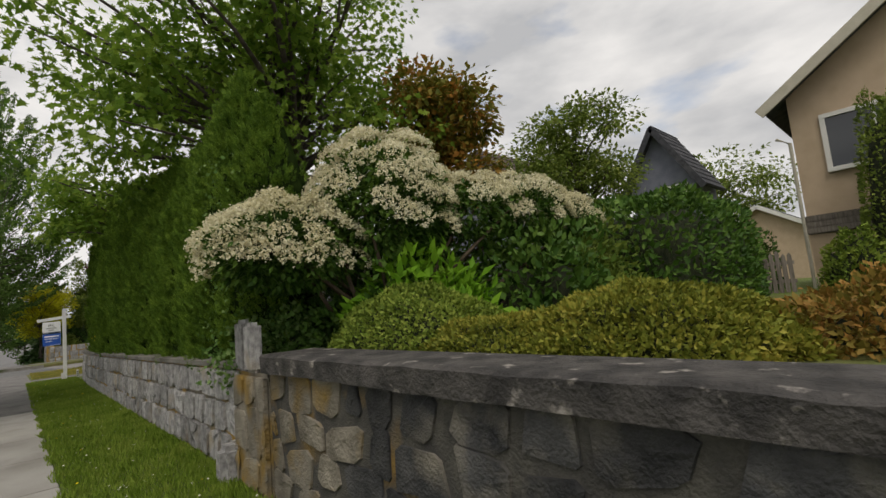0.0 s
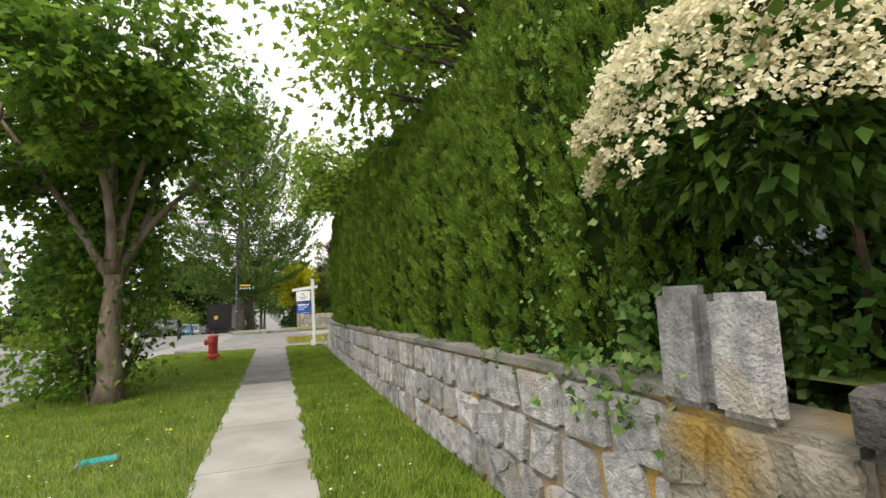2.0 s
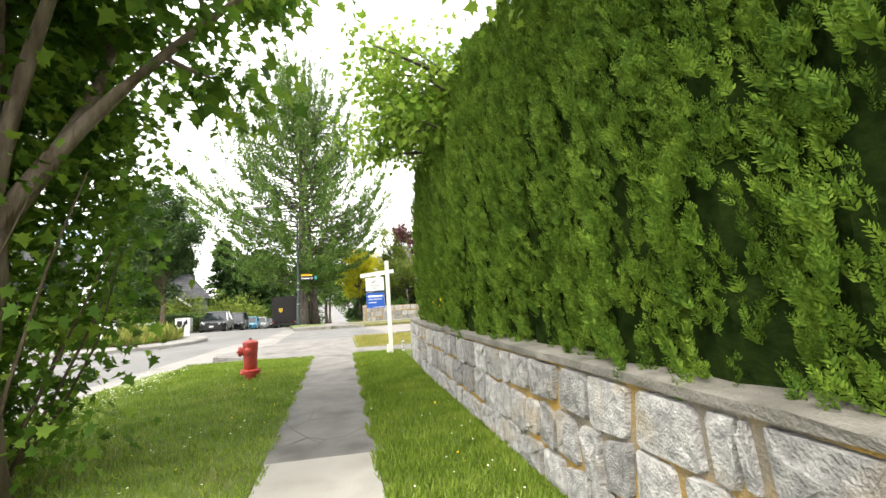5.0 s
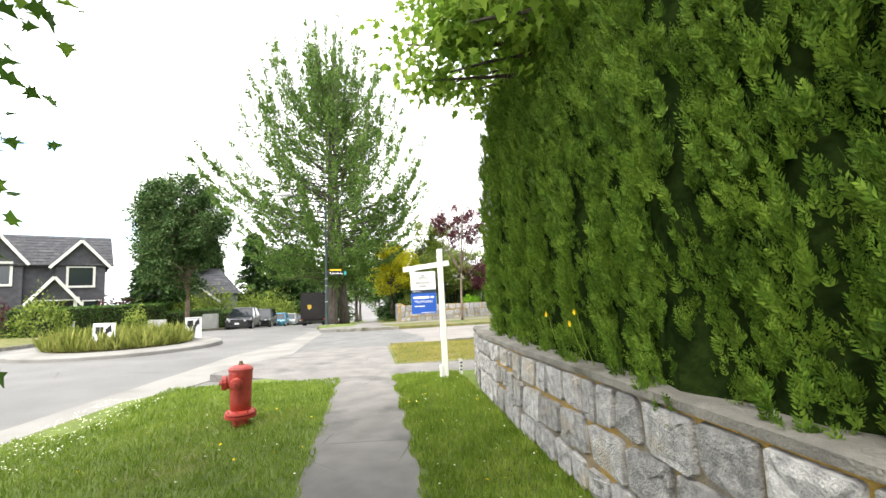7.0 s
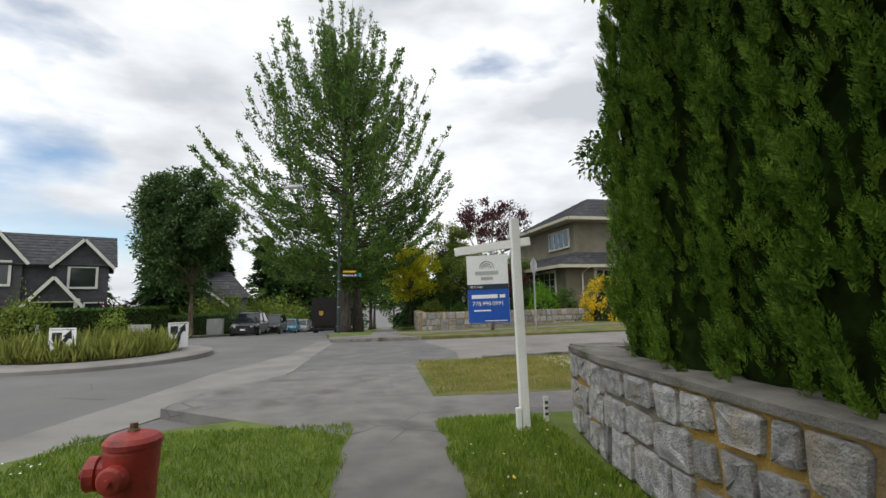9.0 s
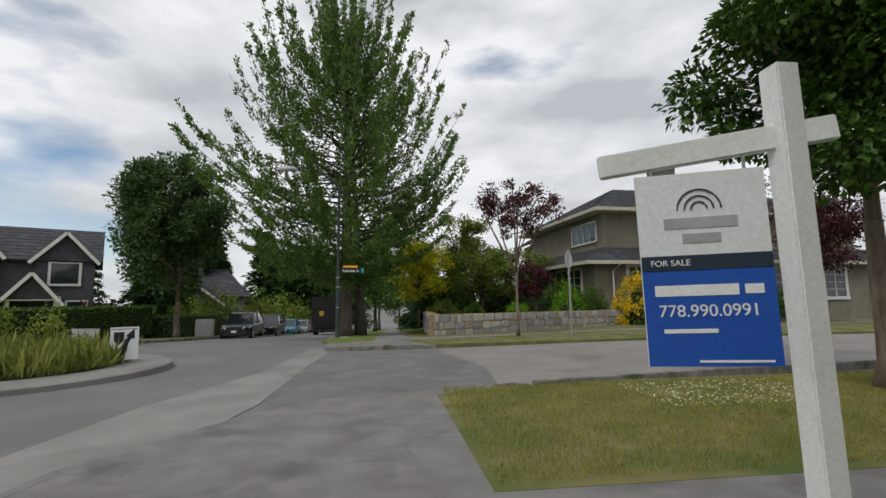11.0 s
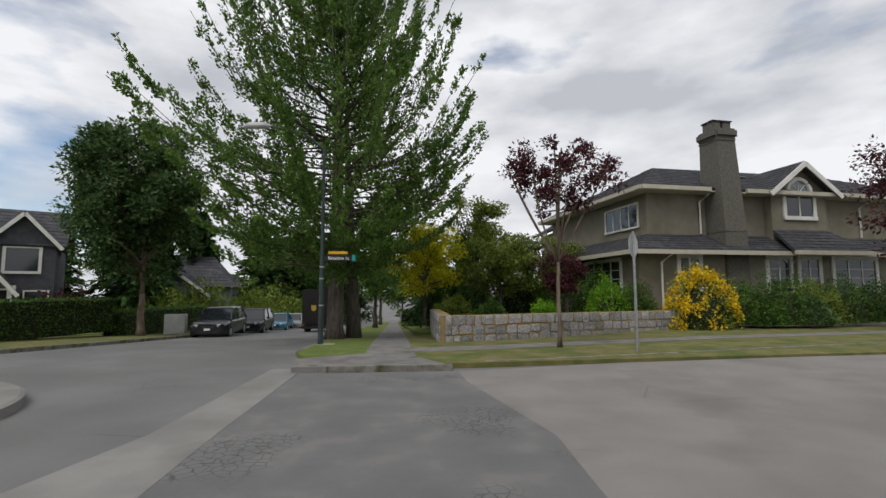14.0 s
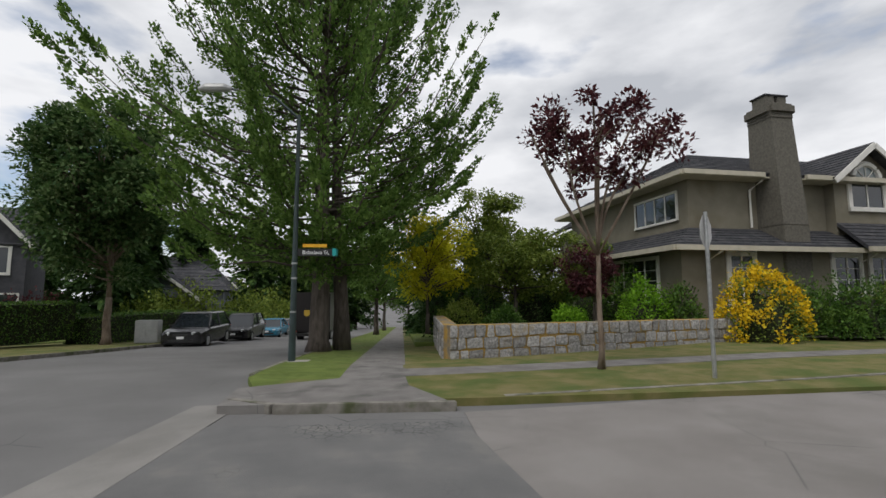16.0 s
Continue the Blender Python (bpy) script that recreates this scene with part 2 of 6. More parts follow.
    "car_silver": mat("car_silver", (0.3, 0.31, 0.32), (0.34, 0.35, 0.36), 2, 0.3, 0.0, metal=0.5),
    "truck_brown": mat("truck_brown", (0.010, 0.008, 0.008), (0.015, 0.012, 0.011), 2, 0.4, 0.1, spec=0.4),
    "rubber": mat("rubber", (0.015, 0.015, 0.015), (0.025, 0.025, 0.025), 9, 0.9, 0.2),
    "lamp_lens": mat("lamp_lens", (0.5, 0.52, 0.52), (0.6, 0.62, 0.62), 9, 0.2, 0.0, spec=0.6),
    "gold": mat("gold", (0.45, 0.3, 0.04), (0.5, 0.34, 0.05), 5, 0.5, 0.0),
    "cedar": leafmat("cedar", (0.045, 0.095, 0.012), (0.115, 0.205, 0.024), (0.24, 0.35, 0.046), 0.25, 0.6, 4.5),
    "maple": leafmat("maple", (0.048, 0.105, 0.015), (0.105, 0.205, 0.028), (0.25, 0.37, 0.046), 0.55),
    "maple_light": leafmat("maple_light", (0.09, 0.175, 0.022), (0.18, 0.295, 0.038), (0.33, 0.44, 0.068), 0.55),
    "elm": leafmat("elm", (0.050, 0.105, 0.022), (0.110, 0.195, 0.042), (0.22, 0.33, 0.085), 0.4),
    "dark_tree": leafmat("dark_tree", (0.03, 0.068, 0.024), (0.068, 0.13, 0.04), (0.21, 0.28, 0.12), 0.3),
    "conifer": leafmat("conifer", (0.018, 0.042, 0.013), (0.038, 0.079, 0.022), (0.079, 0.140, 0.035), 0.15),
    "olive_leaf": leafmat("olive_leaf", (0.079, 0.123, 0.020), (0.158, 0.219, 0.038), (0.298, 0.350, 0.076), 0.3),
    "bronze_leaf": leafmat("bronze_leaf", (0.105, 0.131, 0.016), (0.210, 0.184, 0.033), (0.455, 0.210, 0.043), 0.3),
    "laurel": leafmat("laurel", (0.028, 0.066, 0.012), (0.058, 0.125, 0.02), (0.145, 0.235, 0.045), 0.15, 0.4),
    "bright_leaf": leafmat("bright_leaf", (0.088, 0.210, 0.013), (0.158, 0.333, 0.022), (0.280, 0.490, 0.043), 0.35),
    "azalea_leaf": leafmat("azalea_leaf", (0.088, 0.114, 0.016), (0.210, 0.228, 0.033), (0.385, 0.333, 0.060), 0.2),
    "azalea_green": leafmat("azalea_green", (0.079, 0.123, 0.020), (0.158, 0.228, 0.033), (0.298, 0.350, 0.065), 0.2),
    "azalea_red": leafmat("azalea_red", (0.10, 0.105, 0.02), (0.21, 0.15, 0.03), (0.40, 0.20, 0.055), 0.2),
    "yellow_leaf": leafmat("yellow_leaf", (0.34, 0.38, 0.02), (0.58, 0.56, 0.03), (0.76, 0.68, 0.05), 0.5),
    "yellow_flower": leafmat("yellow_flower", (0.575, 0.380, 0.014), (0.805, 0.552, 0.019), (0.850, 0.690, 0.048), 0.3),
    "cream_flower": leafmat("cream_flower", (0.55, 0.5, 0.3), (0.74, 0.69, 0.48), (0.82, 0.79, 0.62), 0.35, 0.8),
    "purple_leaf": leafmat("purple_leaf", (0.04, 0.014, 0.019), (0.085, 0.028, 0.034), (0.16, 0.06, 0.06), 0.3),
    "ivy": leafmat("ivy", (0.05, 0.11, 0.022), (0.10, 0.19, 0.04), (0.24, 0.34, 0.12), 0.2),
    "grass": leafmat("grass", (0.125, 0.20, 0.022), (0.21, 0.315, 0.040), (0.35, 0.42, 0.085), 0.3, 0.7, 2.2),
    "dry_grass": leafmat("dry_grass", (0.175, 0.219, 0.033), (0.333, 0.298, 0.065), (0.525, 0.438, 0.119), 0.3, 0.7),
    "tall_grass": leafmat("tall_grass", (0.175, 0.210, 0.043), (0.298, 0.333, 0.081), (0.455, 0.455, 0.141), 0.3, 0.7),
    "petal": leafmat("petal", (0.690, 0.690, 0.532), (0.805, 0.805, 0.627), (0.850, 0.850, 0.703), 0.2, 0.7),
    "dandelion": leafmat("dandelion", (0.747, 0.517, 0.019), (0.850, 0.598, 0.019), (0.850, 0.690, 0.028), 0.2, 0.7),
}
rng = np.random.default_rng(7)


def crack(m, scale, keep):
    """A net of dark cracks over parts of an asphalt."""
    nt = m.node_tree
    nd, ln = nt.nodes.new, nt.links.new
    p = nt.nodes["Principled BSDF"]
    geo, vo, rp, mx, ns, rn, mu = nd("ShaderNodeNewGeometry"), nd("ShaderNodeTexVoronoi"), nd("ShaderNodeValToRGB"), nd("ShaderNodeMix"), nd("ShaderNodeTexNoise"), nd("ShaderNodeValToRGB"), nd("ShaderNodeMath")
    vo.feature = "DISTANCE_TO_EDGE"
    vo.inputs["Scale"].default_value, ns.inputs["Scale"].default_value = scale, 0.5
    ln(geo.outputs["Position"], vo.inputs["Vector"])
    ln(geo.outputs["Position"], ns.inputs["Vector"])
    rp.color_ramp.elements[0].color, rp.color_ramp.elements[1].color = (1, 1, 1, 1), (0, 0, 0, 1)
    rp.color_ramp.elements[0].position, rp.color_ramp.elements[1].position = 0.0015 * scale, 0.008 * scale
    rn.color_ramp.elements[0].position, rn.color_ramp.elements[1].position = keep, keep + 0.08
    ln(vo.outputs["Distance"], rp.inputs["Fac"])
    ln(ns.outputs["Fac"], rn.inputs["Fac"])
    mu.operation = "MULTIPLY"
    ln(rp.outputs["Color"], mu.inputs[0])
    ln(rn.outputs["Color"], mu.inputs[1])
    mx.data_type = "RGBA"
    old = p.inputs["Base Color"].links[0].from_socket
    ln(mu.outputs["Value"], mx.inputs[0])
    ln(old, mx.inputs[6])
    mx.inputs[7].default_value = (0.085, 0.085, 0.085, 1)
    ln(mx.outputs[2], p.inputs["Base Color"])


crack(M["asphalt_dark"], 8.0, 0.55)
crack(M["path_asphalt"], 1.3, 0.52)
crack(M["asphalt"], 0.6, 0.52)
crack(M["asphalt_warm"], 0.6, 0.54)


# ---------------------------------------------------------------- mesh helpers
def mesh_np(name, V, F, material):
    """A mesh from arrays: V (n, 3), F (m, k) with k corners a face."""
    me = bpy.data.meshes.new(name)
    V, F = np.asarray(V, np.float32), np.asarray(F, np.int32)
    k = F.shape[1]
    me.vertices.add(len(V))
    me.vertices.foreach_set("co", V.ravel())
    me.loops.add(F.size)
    me.loops.foreach_set("vertex_index", F.ravel())
    me.polygons.add(len(F))
    me.polygons.foreach_set("loop_start", np.arange(0, F.size, k, dtype=np.int32))
    me.update(calc_edges=True)
    me.materials.append(material)
    return me


class Build:
    """Collects vertices and faces of one part."""
    def __init__(self):
        self.v, self.f = [], []

    def add(self, v, f):
        o = len(self.v)
        self.v += [tuple(p) for p in v]
        self.f += [tuple(i + o for i in q) for q in f]
        return self

    def box(self, lo, hi, m=None):
        (a, b, c), (d, e, g) = lo, hi
        v = [Vector(p) for p in ((a, b, c), (d, b, c), (d, e, c), (a, e, c), (a, b, g), (d, b, g), (d, e, g), (a, e, g))]
        if m:
            v = [m @ p for p in v]
        return self.add(v, ((0, 3, 2, 1), (4, 5, 6, 7), (0, 1, 5, 4), (1, 2, 6, 5), (2, 3, 7, 6), (3, 0, 4, 7)))

    def tube(self, pts, radii, n=8, cap=True):
        pts = [Vector([float(q) for q in p]) for p in pts]
        radii = [float(q) for q in radii]
        v, f = [], []
        for i, p in enumerate(pts):
            d = (pts[min(i + 1, len(pts) - 1)] - pts[max(i - 1, 0)]).normalized()
            a = d.orthogonal().normalized() if abs(d.z) < 0.98 else (Vector((1, 0, 0)) - d * d.x).normalized()
            b = d.cross(a)
            v += [p + radii[i] * (math.cos(2 * math.pi * k / n) * a + math.sin(2 * math.pi * k / n) * b) for k in range(n)]
        for i in range(len(pts) - 1):
            f += [(i * n + k, i * n + (k + 1) % n, (i + 1) * n + (k + 1) % n, (i + 1) * n + k) for k in range(n)]
        if cap:
            f += [tuple(range(n - 1, -1, -1)), tuple((len(pts) - 1) * n + k for k in range(n))]
        return self.add(v, f)

    def lathe(self, profile, n=20, at=(0, 0, 0)):
        return self.tube([(at[0], at[1], at[2] + z) for r, z in profile], [r for r, z in profile], n)

    def prism(self, outline, depth, m):
        """outline in x, z; extruded along y by depth; placed by m."""
        n = len(outline)
        v = [m @ Vector((x, 0, z)) for x, z in outline] + [m @ Vector((x, depth, z)) for x, z in outline]
        f = [tuple(range(n)), tuple(range(2 * n - 1, n - 1, -1))] + [(k, n + k, n + (k + 1) % n, (k + 1) % n) for k in range(n)]
        return self.add(v, f)

    def mesh(self, name, material):
        me = bpy.data.meshes.new(name)
        me.from_pydata(self.v, [], self.f)
        me.materials.append(material)
        me.update()
        return me


def part(name, built, material, parent=None, label="", bevel=0.0, smooth=False):
    me = built.mesh(name, material) if isinstance(built, Build) else built
    if bevel or smooth or isinstance(built, Build):
        bm = bmesh.new()
        bm.from_mesh(me)
        bmesh.ops.recalc_face_normals(bm, faces=bm.faces)
        if bevel:
            bmesh.ops.bevel(bm, geom=bm.edges[:], offset=bevel, segments=2, affect="EDGES", clamp_overlap=True)
        for q in bm.faces:
            q.smooth = smooth
        bm.to_mesh(me)
        bm.free()
    ob = new(name, me)
    if parent:
        ob.parent = parent
    if label:
        tagged(ob, label)
    return ob


def thing(name, label, category, group="", at=(0, 0, 0), rz=0):
    ob = new(name)
    ob.matrix_basis = pose(*at, 0, 0, rz)
    return tagged(ob, label, category, group)


def text(name, body, size, material, m, parent):
    cu = bpy.data.curves.new(name, "FONT")
    cu.body, cu.size, cu.extrude, cu.align_x = body, size, 0.0015, "CENTER"
    tmp = new(name, cu)
    bpy.context.view_layer.update()
    me = bpy.data.meshes.new_from_object(tmp.evaluated_get(bpy.context.evaluated_depsgraph_get()))
    bpy.data.objects.remove(tmp)
    me.transform(m)
    me.materials.clear()
    me.materials.append(material)
    return part(name, me, material, parent)


# ---------------------------------------------------------------- leaves and wood
KITE = np.array([(0, 0, 0), (0.42, 0.5, 0.10), (1, 0, 0), (0.42, -0.5, 0.10)])
KITE_F = np.array([(0, 1, 2), (0, 2, 3)])
LOBES = [(0, 0)] + [(x, y) for x, y in ((0.12, 0.16), (0.02, 0.46), (0.3, 0.26), (0.42, 0.55), (0.56, 0.24), (1.0, 0.0), (0.56, -0.24), (0.42, -0.55), (0.3, -0.26), (0.02, -0.46), (0.12, -0.16))]
LOBED = np.array([(x, y, 0.18 * abs(y) - 0.12 * x * x) for x, y in LOBES])
LOBED = np.vstack([LOBED, [(0.4, 0, 0)]])
LOBED_F = np.array([(k, k + 1 if k < 11 else 0, 12) for k in range(12)])


def unit(a):
    return a / np.maximum(np.linalg.norm(a, axis=1, keepdims=True), 1e-9)


def leaves(name, P, D, N, size, width, material, lobed=False):
    """One mesh of many leaves: base points P, directions D, face normals N, lengths size, width as a share of the length."""
    n = len(P)
    D = unit(D)
    N = unit(N - D * (N * D).sum(1, keepdims=True) + 1e-6)
    S = np.cross(N, D)
    T, TF = (LOBED, LOBED_F) if lobed else (KITE, KITE_F)
    size = np.broadcast_to(size, (n,))[:, None]
    V = P[:, None, :] + size[:, :, None] * (T[None, :, 0:1] * D[:, None, :] + width * T[None, :, 1:2] * S[:, None, :] + T[None, :, 2:3] * N[:, None, :])
    F = TF[None] + (np.arange(n) * len(T))[:, None, None]
    return mesh_np(name, V.reshape(-1, 3), F.reshape(-1, 3), material)


def sphere_dirs(n):
    return unit(rng.normal(size=(n, 3)))


def limb(b, a, z, r0, r1, bend=0.15, n=6, steps=5):
    a, z = np.array(a, float), np.array(z, float)
    mid = rng.normal(size=3) * bend * np.linalg.norm(z - a)
    mid[2] = abs(mid[2]) * 0.3 - 0.1 * bend
    pts = [a + (z - a) * s + mid * math.sin(math.pi * s) * 0.5 for s in np.linspace(0, 1, steps)]
    b.tube(pts, list(np.linspace(r0, r1, steps)), n)
    return pts


def tree(name, label, at, trunk_h, trunk_r, crown, clumps, leaves_n, leaf, material, bark, lobed=False, spread=0.9, droop=0.3, group="", width=0.6, lean=(0, 0), flat=0.7, category="tree", split=False, forks=()):
    """crown: (cx, cy, cz, rx, ry, rz) from the foot. Limbs run to clumps inside the crown and the leaves hang round the clumps."""
    ob = thing(name, label, category, group, at)
    cx, cy, cz, rx, ry, rz = crown
    wood = Build()
    top = np.array((lean[0], lean[1], trunk_h))
    zs = np.linspace(0, 1, 7)
    wood.tube([top * s + (0.02 * math.sin(9 * s), 0.02 * math.cos(7 * s), 0) for s in zs], [trunk_r * (1.35 if s == 0 else 1.0 - 0.3 * s) for s in zs], 12)
    main_top = np.array((cx, cy, cz + rz * 0.75))
    limb(wood, top, main_top, trunk_r * 0.62, 0.02, 0.06, 8, 7)
    C = sphere_dirs(clumps) * (rng.random((clumps, 1)) ** 0.45) * (rx, ry, rz) + (cx, cy, cz)
    mains = []
    for f in forks:
        own = Build()
        mains += limb(own, top - (0, 0, 0.12), f, trunk_r * 0.46, 0.025, 0.12, 8, 8)[2:]
        part("branch", own, bark, ob, smooth=True)
    for c in C:
        if mains:
            own = Build()
            near = min(mains, key=lambda p: np.linalg.norm(c - p) + 0.7 * max(0.0, p[2] - c[2]))
            limb(own, near, c, 0.028, 0.008, 0.16, 5, 5)
            part("branch", own, bark, ob, smooth=True)
            continue
        s = np.clip((c[2] - trunk_h) / max(main_top[2] - trunk_h, 0.1), 0, 0.9) * rng.uniform(0.35, 0.8)
        start = top + (main_top - top) * s
        if split:
            own = Build()
            limb(own, start, c, trunk_r * (0.34 - 0.2 * s), 0.012, 0.16, 6, 6)
            part("branch", own, bark, ob, smooth=True)
        else:
            limb(wood, start, c, trunk_r * (0.34 - 0.2 * s), 0.012, 0.16, 5, 5)
    part("trunk", wood, bark, ob, smooth=True)
    k = rng.integers(0, clumps, leaves_n)
    off = sphere_dirs(leaves_n) * (rng.random((leaves_n, 1)) ** 0.6) * spread * rng.uniform(0.6, 1.25, (clumps, 1))[k] * (1, 1, flat)
    P = C[k] + off
    D = unit(off) + rng.normal(size=(leaves_n, 3)) * 0.5 + (0, 0, -droop)
    N = rng.normal(size=(leaves_n, 3)) * 0.5 + (0, 0, 1)
    part("crown", leaves("crown", P, D, N, leaf * rng.uniform(0.6, 1.25, leaves_n), width, material, lobed), material, ob)
    return ob


def mound(name, label, at, r, leaf, n, material, core=None, lumps=0.12, width=0.55, upright=0.2, group="", category="shrub", lobed=False, exponent=2.0, ragged=0.08, extra=None):
    """A dense shrub: leaves over a lumpy ellipsoid standing on its base, with an added solid shell coloured dark for
    the shade between them. r: three half sizes, the third the height.
    """
    ob = thing(name, label, category, group, at)
    D = sphere_dirs(n)
    D[:, 2] = np.abs(D[:, 2])
    ph = rng.uniform(0, 6, 6)
    fl = 1 + lumps * (np.sin(D[:, 0] * 5 + ph[0]) * np.cos(D[:, 1] * 5 + ph[1]) + 0.6 * np.sin(D[:, 2] * 8 + D[:, 0] * 9 + ph[2]) + 0.5 * np.sin(D[:, 1] * 13 + ph[3]))
    sq = (np.abs(D) ** exponent).sum(1, keepdims=True) ** (-1 / exponent)
    B = D * sq * fl[:, None]
    P = B * np.array(r) * (1 - ragged * rng.random((n, 1)) ** 2 + ragged * 0.5 * rng.random((n, 1)) ** 4)
    N = unit(B / np.array(r)) + rng.normal(size=(n, 3)) * 0.45
    G = D + rng.normal(size=(n, 3)) * 0.8 + (0, 0, upright)
    part("foliage", leaves("foliage", P, G, N, leaf * rng.uniform(0.6, 1.3, n), width, material, lobed), material, ob)
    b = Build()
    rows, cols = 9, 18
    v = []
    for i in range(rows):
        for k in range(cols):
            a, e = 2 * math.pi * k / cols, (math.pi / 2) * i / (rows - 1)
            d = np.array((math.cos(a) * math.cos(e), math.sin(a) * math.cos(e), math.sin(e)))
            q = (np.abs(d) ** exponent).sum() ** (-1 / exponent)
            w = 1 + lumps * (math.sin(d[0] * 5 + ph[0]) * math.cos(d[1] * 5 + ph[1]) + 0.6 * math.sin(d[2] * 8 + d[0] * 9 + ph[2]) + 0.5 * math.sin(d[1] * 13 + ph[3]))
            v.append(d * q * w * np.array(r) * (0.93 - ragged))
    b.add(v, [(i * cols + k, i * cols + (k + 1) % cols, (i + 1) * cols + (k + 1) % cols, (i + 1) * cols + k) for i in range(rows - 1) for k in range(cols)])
    part("shade_core", b, core or M["bush_gap_shade"], ob, smooth=True)
    return ob


# ---------------------------------------------------------------- lie of the land
def road_z(x, y):
    """Height of the road: level where the walk begins, then falling away past the crossing, less so to the east."""
    fade = 1.0 if x < 2 else max(0.25, 1 - (x - 2) / 11)
    z = -0.13
    if y > 24:
        z -= 0.012 * (min(y, 36) - 24) * fade
    if y > 36:
        z -= 0.055 * (min(y, 110) - 36) * fade
    return z


def slab(name, rows, height, material, label, category, along="y", cols=6, depth=0.35, kind="structure", step=1.0):
    """A sheet that follows the land, between two edges: rows of (along, edge, edge). height above the road."""
    rows2 = []
    for (a0, l0, r0), (a1, l1, r1) in zip(rows, rows[1:]):
        n = max(1, int(math.ceil(abs(a1 - a0) / step)))
        rows2 += [(a0 + (a1 - a0) * k / n, l0 + (l1 - l0) * k / n, r0 + (r1 - r0) * k / n) for k in range(n)]
    rows2.append(rows[-1])
    V, F = [], []
    nc = cols + 3
    for a, l, r in rows2:
        for k in range(-1, cols + 2):
            s = min(max(k, 0), cols) / cols
            e = l + (r - l) * s
            x, y = (e, a) if along == "y" else (a, e)
            V.append((x, y, road_z(x, y) + (height if 0 <= k <= cols else height - depth)))
    for i in range(len(rows2) - 1):
        F += [(i * nc + k, i * nc + k + 1, (i + 1) * nc + k + 1, (i + 1) * nc + k) for k in range(nc - 1)]
    e = len(rows2) - 1
    b = Build().add(V, F)
    for i in (0, e):
        o = len(b.v)
        top = [b.v[i * nc + k] for k in range(1, nc - 1)]
        b.add(top + [(x, y, z - depth) for x, y, z in top], [(k, k + 1, len(top) + k + 1, len(top) + k) for k in range(len(top) - 1)])
    return tagged(part(name, b, material), label, category, kind=kind)

# ---------------------------------------------------------------- ground, roads, paths
def spaced(edges):
    out = []
    for a, b, st in edges:
        out += list(np.arange(a, b, st))
    return out


gx = spaced(((-600, -60, 90), (-60, 40, 2.0), (40, 601, 80)))
gy = spaced(((-500, -20, 80), (-20, 120, 2.0), (120, 701, 80)))
gb = Build().add([(x, y, road_z(x, y) - 0.004) for y in gy for x in gx],
                 [(j * len(gx) + i, j * len(gx) + i + 1, (j + 1) * len(gx) + i + 1, (j + 1) * len(gx) + i) for j in range(len(gy) - 1) for i in range(len(gx) - 1)])
tagged(part("ground", gb, M["asphalt"], smooth=True), "grey asphalt roadway falling gently past the crossing", "road", kind="structure")

slab("road_crossing", [(1.4, 23.2, 31.8), (4, 24.0, 32.1), (9, 24.6, 32.9), (18, 25.6, 34.4), (60, 30, 41)], 0.004, M["asphalt_warm"], "worn pinkish grey asphalt of the side street", "road", along="x", cols=8, depth=0.02)
slab("road_patch", [(23.3, -2.0, 1.5), (27, -2.15, 1.9), (31.3, -2.1, 1.3)], 0.005, M["asphalt_dark"], "darker cracked asphalt patch in the crossing", "road", cols=5, depth=0.02)
slab("road_gutter", [(-8, -4.6, -3.75), (17, -4.6, -3.75), (19.2, -4.3, -3.4), (22, -3.9, -2.4), (24, -3.7, -2.05), (27.6, -2.9, -2.1), (32.6, -2.75, -2.05)], 0.008, M["concrete_road"], "pale concrete gutter strip across the crossing", "road", cols=4, depth=0.02)

slab("verge_west", [(-8, -3.75, -0.47), (16.5, -3.75, -0.47), (18.2, -3.5, -0.47), (19.0, -2.9, -0.5), (19.5, -1.7, -0.55)], 0.12, M["turf"], "mown green grass verge beside the road", "grass")
slab("verge_east", [(-8, 0.47, 1.72), (19.1, 0.47, 2.3)], 0.125, M["turf"], "green grass strip between path and stone wall", "grass")
slab("verge_corner", [(20.3, 0.55, 12), (23.6, 0.5, 12), (23.95, 0.9, 12), (24.3, 3.6, 12)], 0.125, M["turf_dry"], "dry yellowing grass patch at the street corner", "grass", cols=10)
slab("path_asphalt", [(11.8, -0.47, 0.47), (18.6, -0.5, 0.5), (19.4, -1.7, 0.6), (20.3, -3.0, 0.62), (21.2, -2.9, 0.55), (23.4, -1.6, 0.5), (23.75, -0.9, 0.45)], 0.122, M["path_asphalt"], "patched grey asphalt footpath widening at the corner", "path", cols=8)
slab("path_side", [(0.4, 19.05, 20.35), (12, 19.4, 20.7)], 0.121, M["path_asphalt"], "grey asphalt footpath along the side street", "path", along="x", cols=4)
pave = tagged(part("pavement", Build().box((-0.46, -8, -0.2), (0.46, 11.79, -0.012)), M["concrete_road"]), "pale concrete footpath of square slabs", "path", kind="structure")
for i in range(13):
    y0 = -7.9 + 1.515 * i
    part("slab", Build().box((-0.465, y0 + 0.006, -0.1), (0.465, y0 + 1.505, -0.002)), M["concrete"], pave, bevel=0.006)

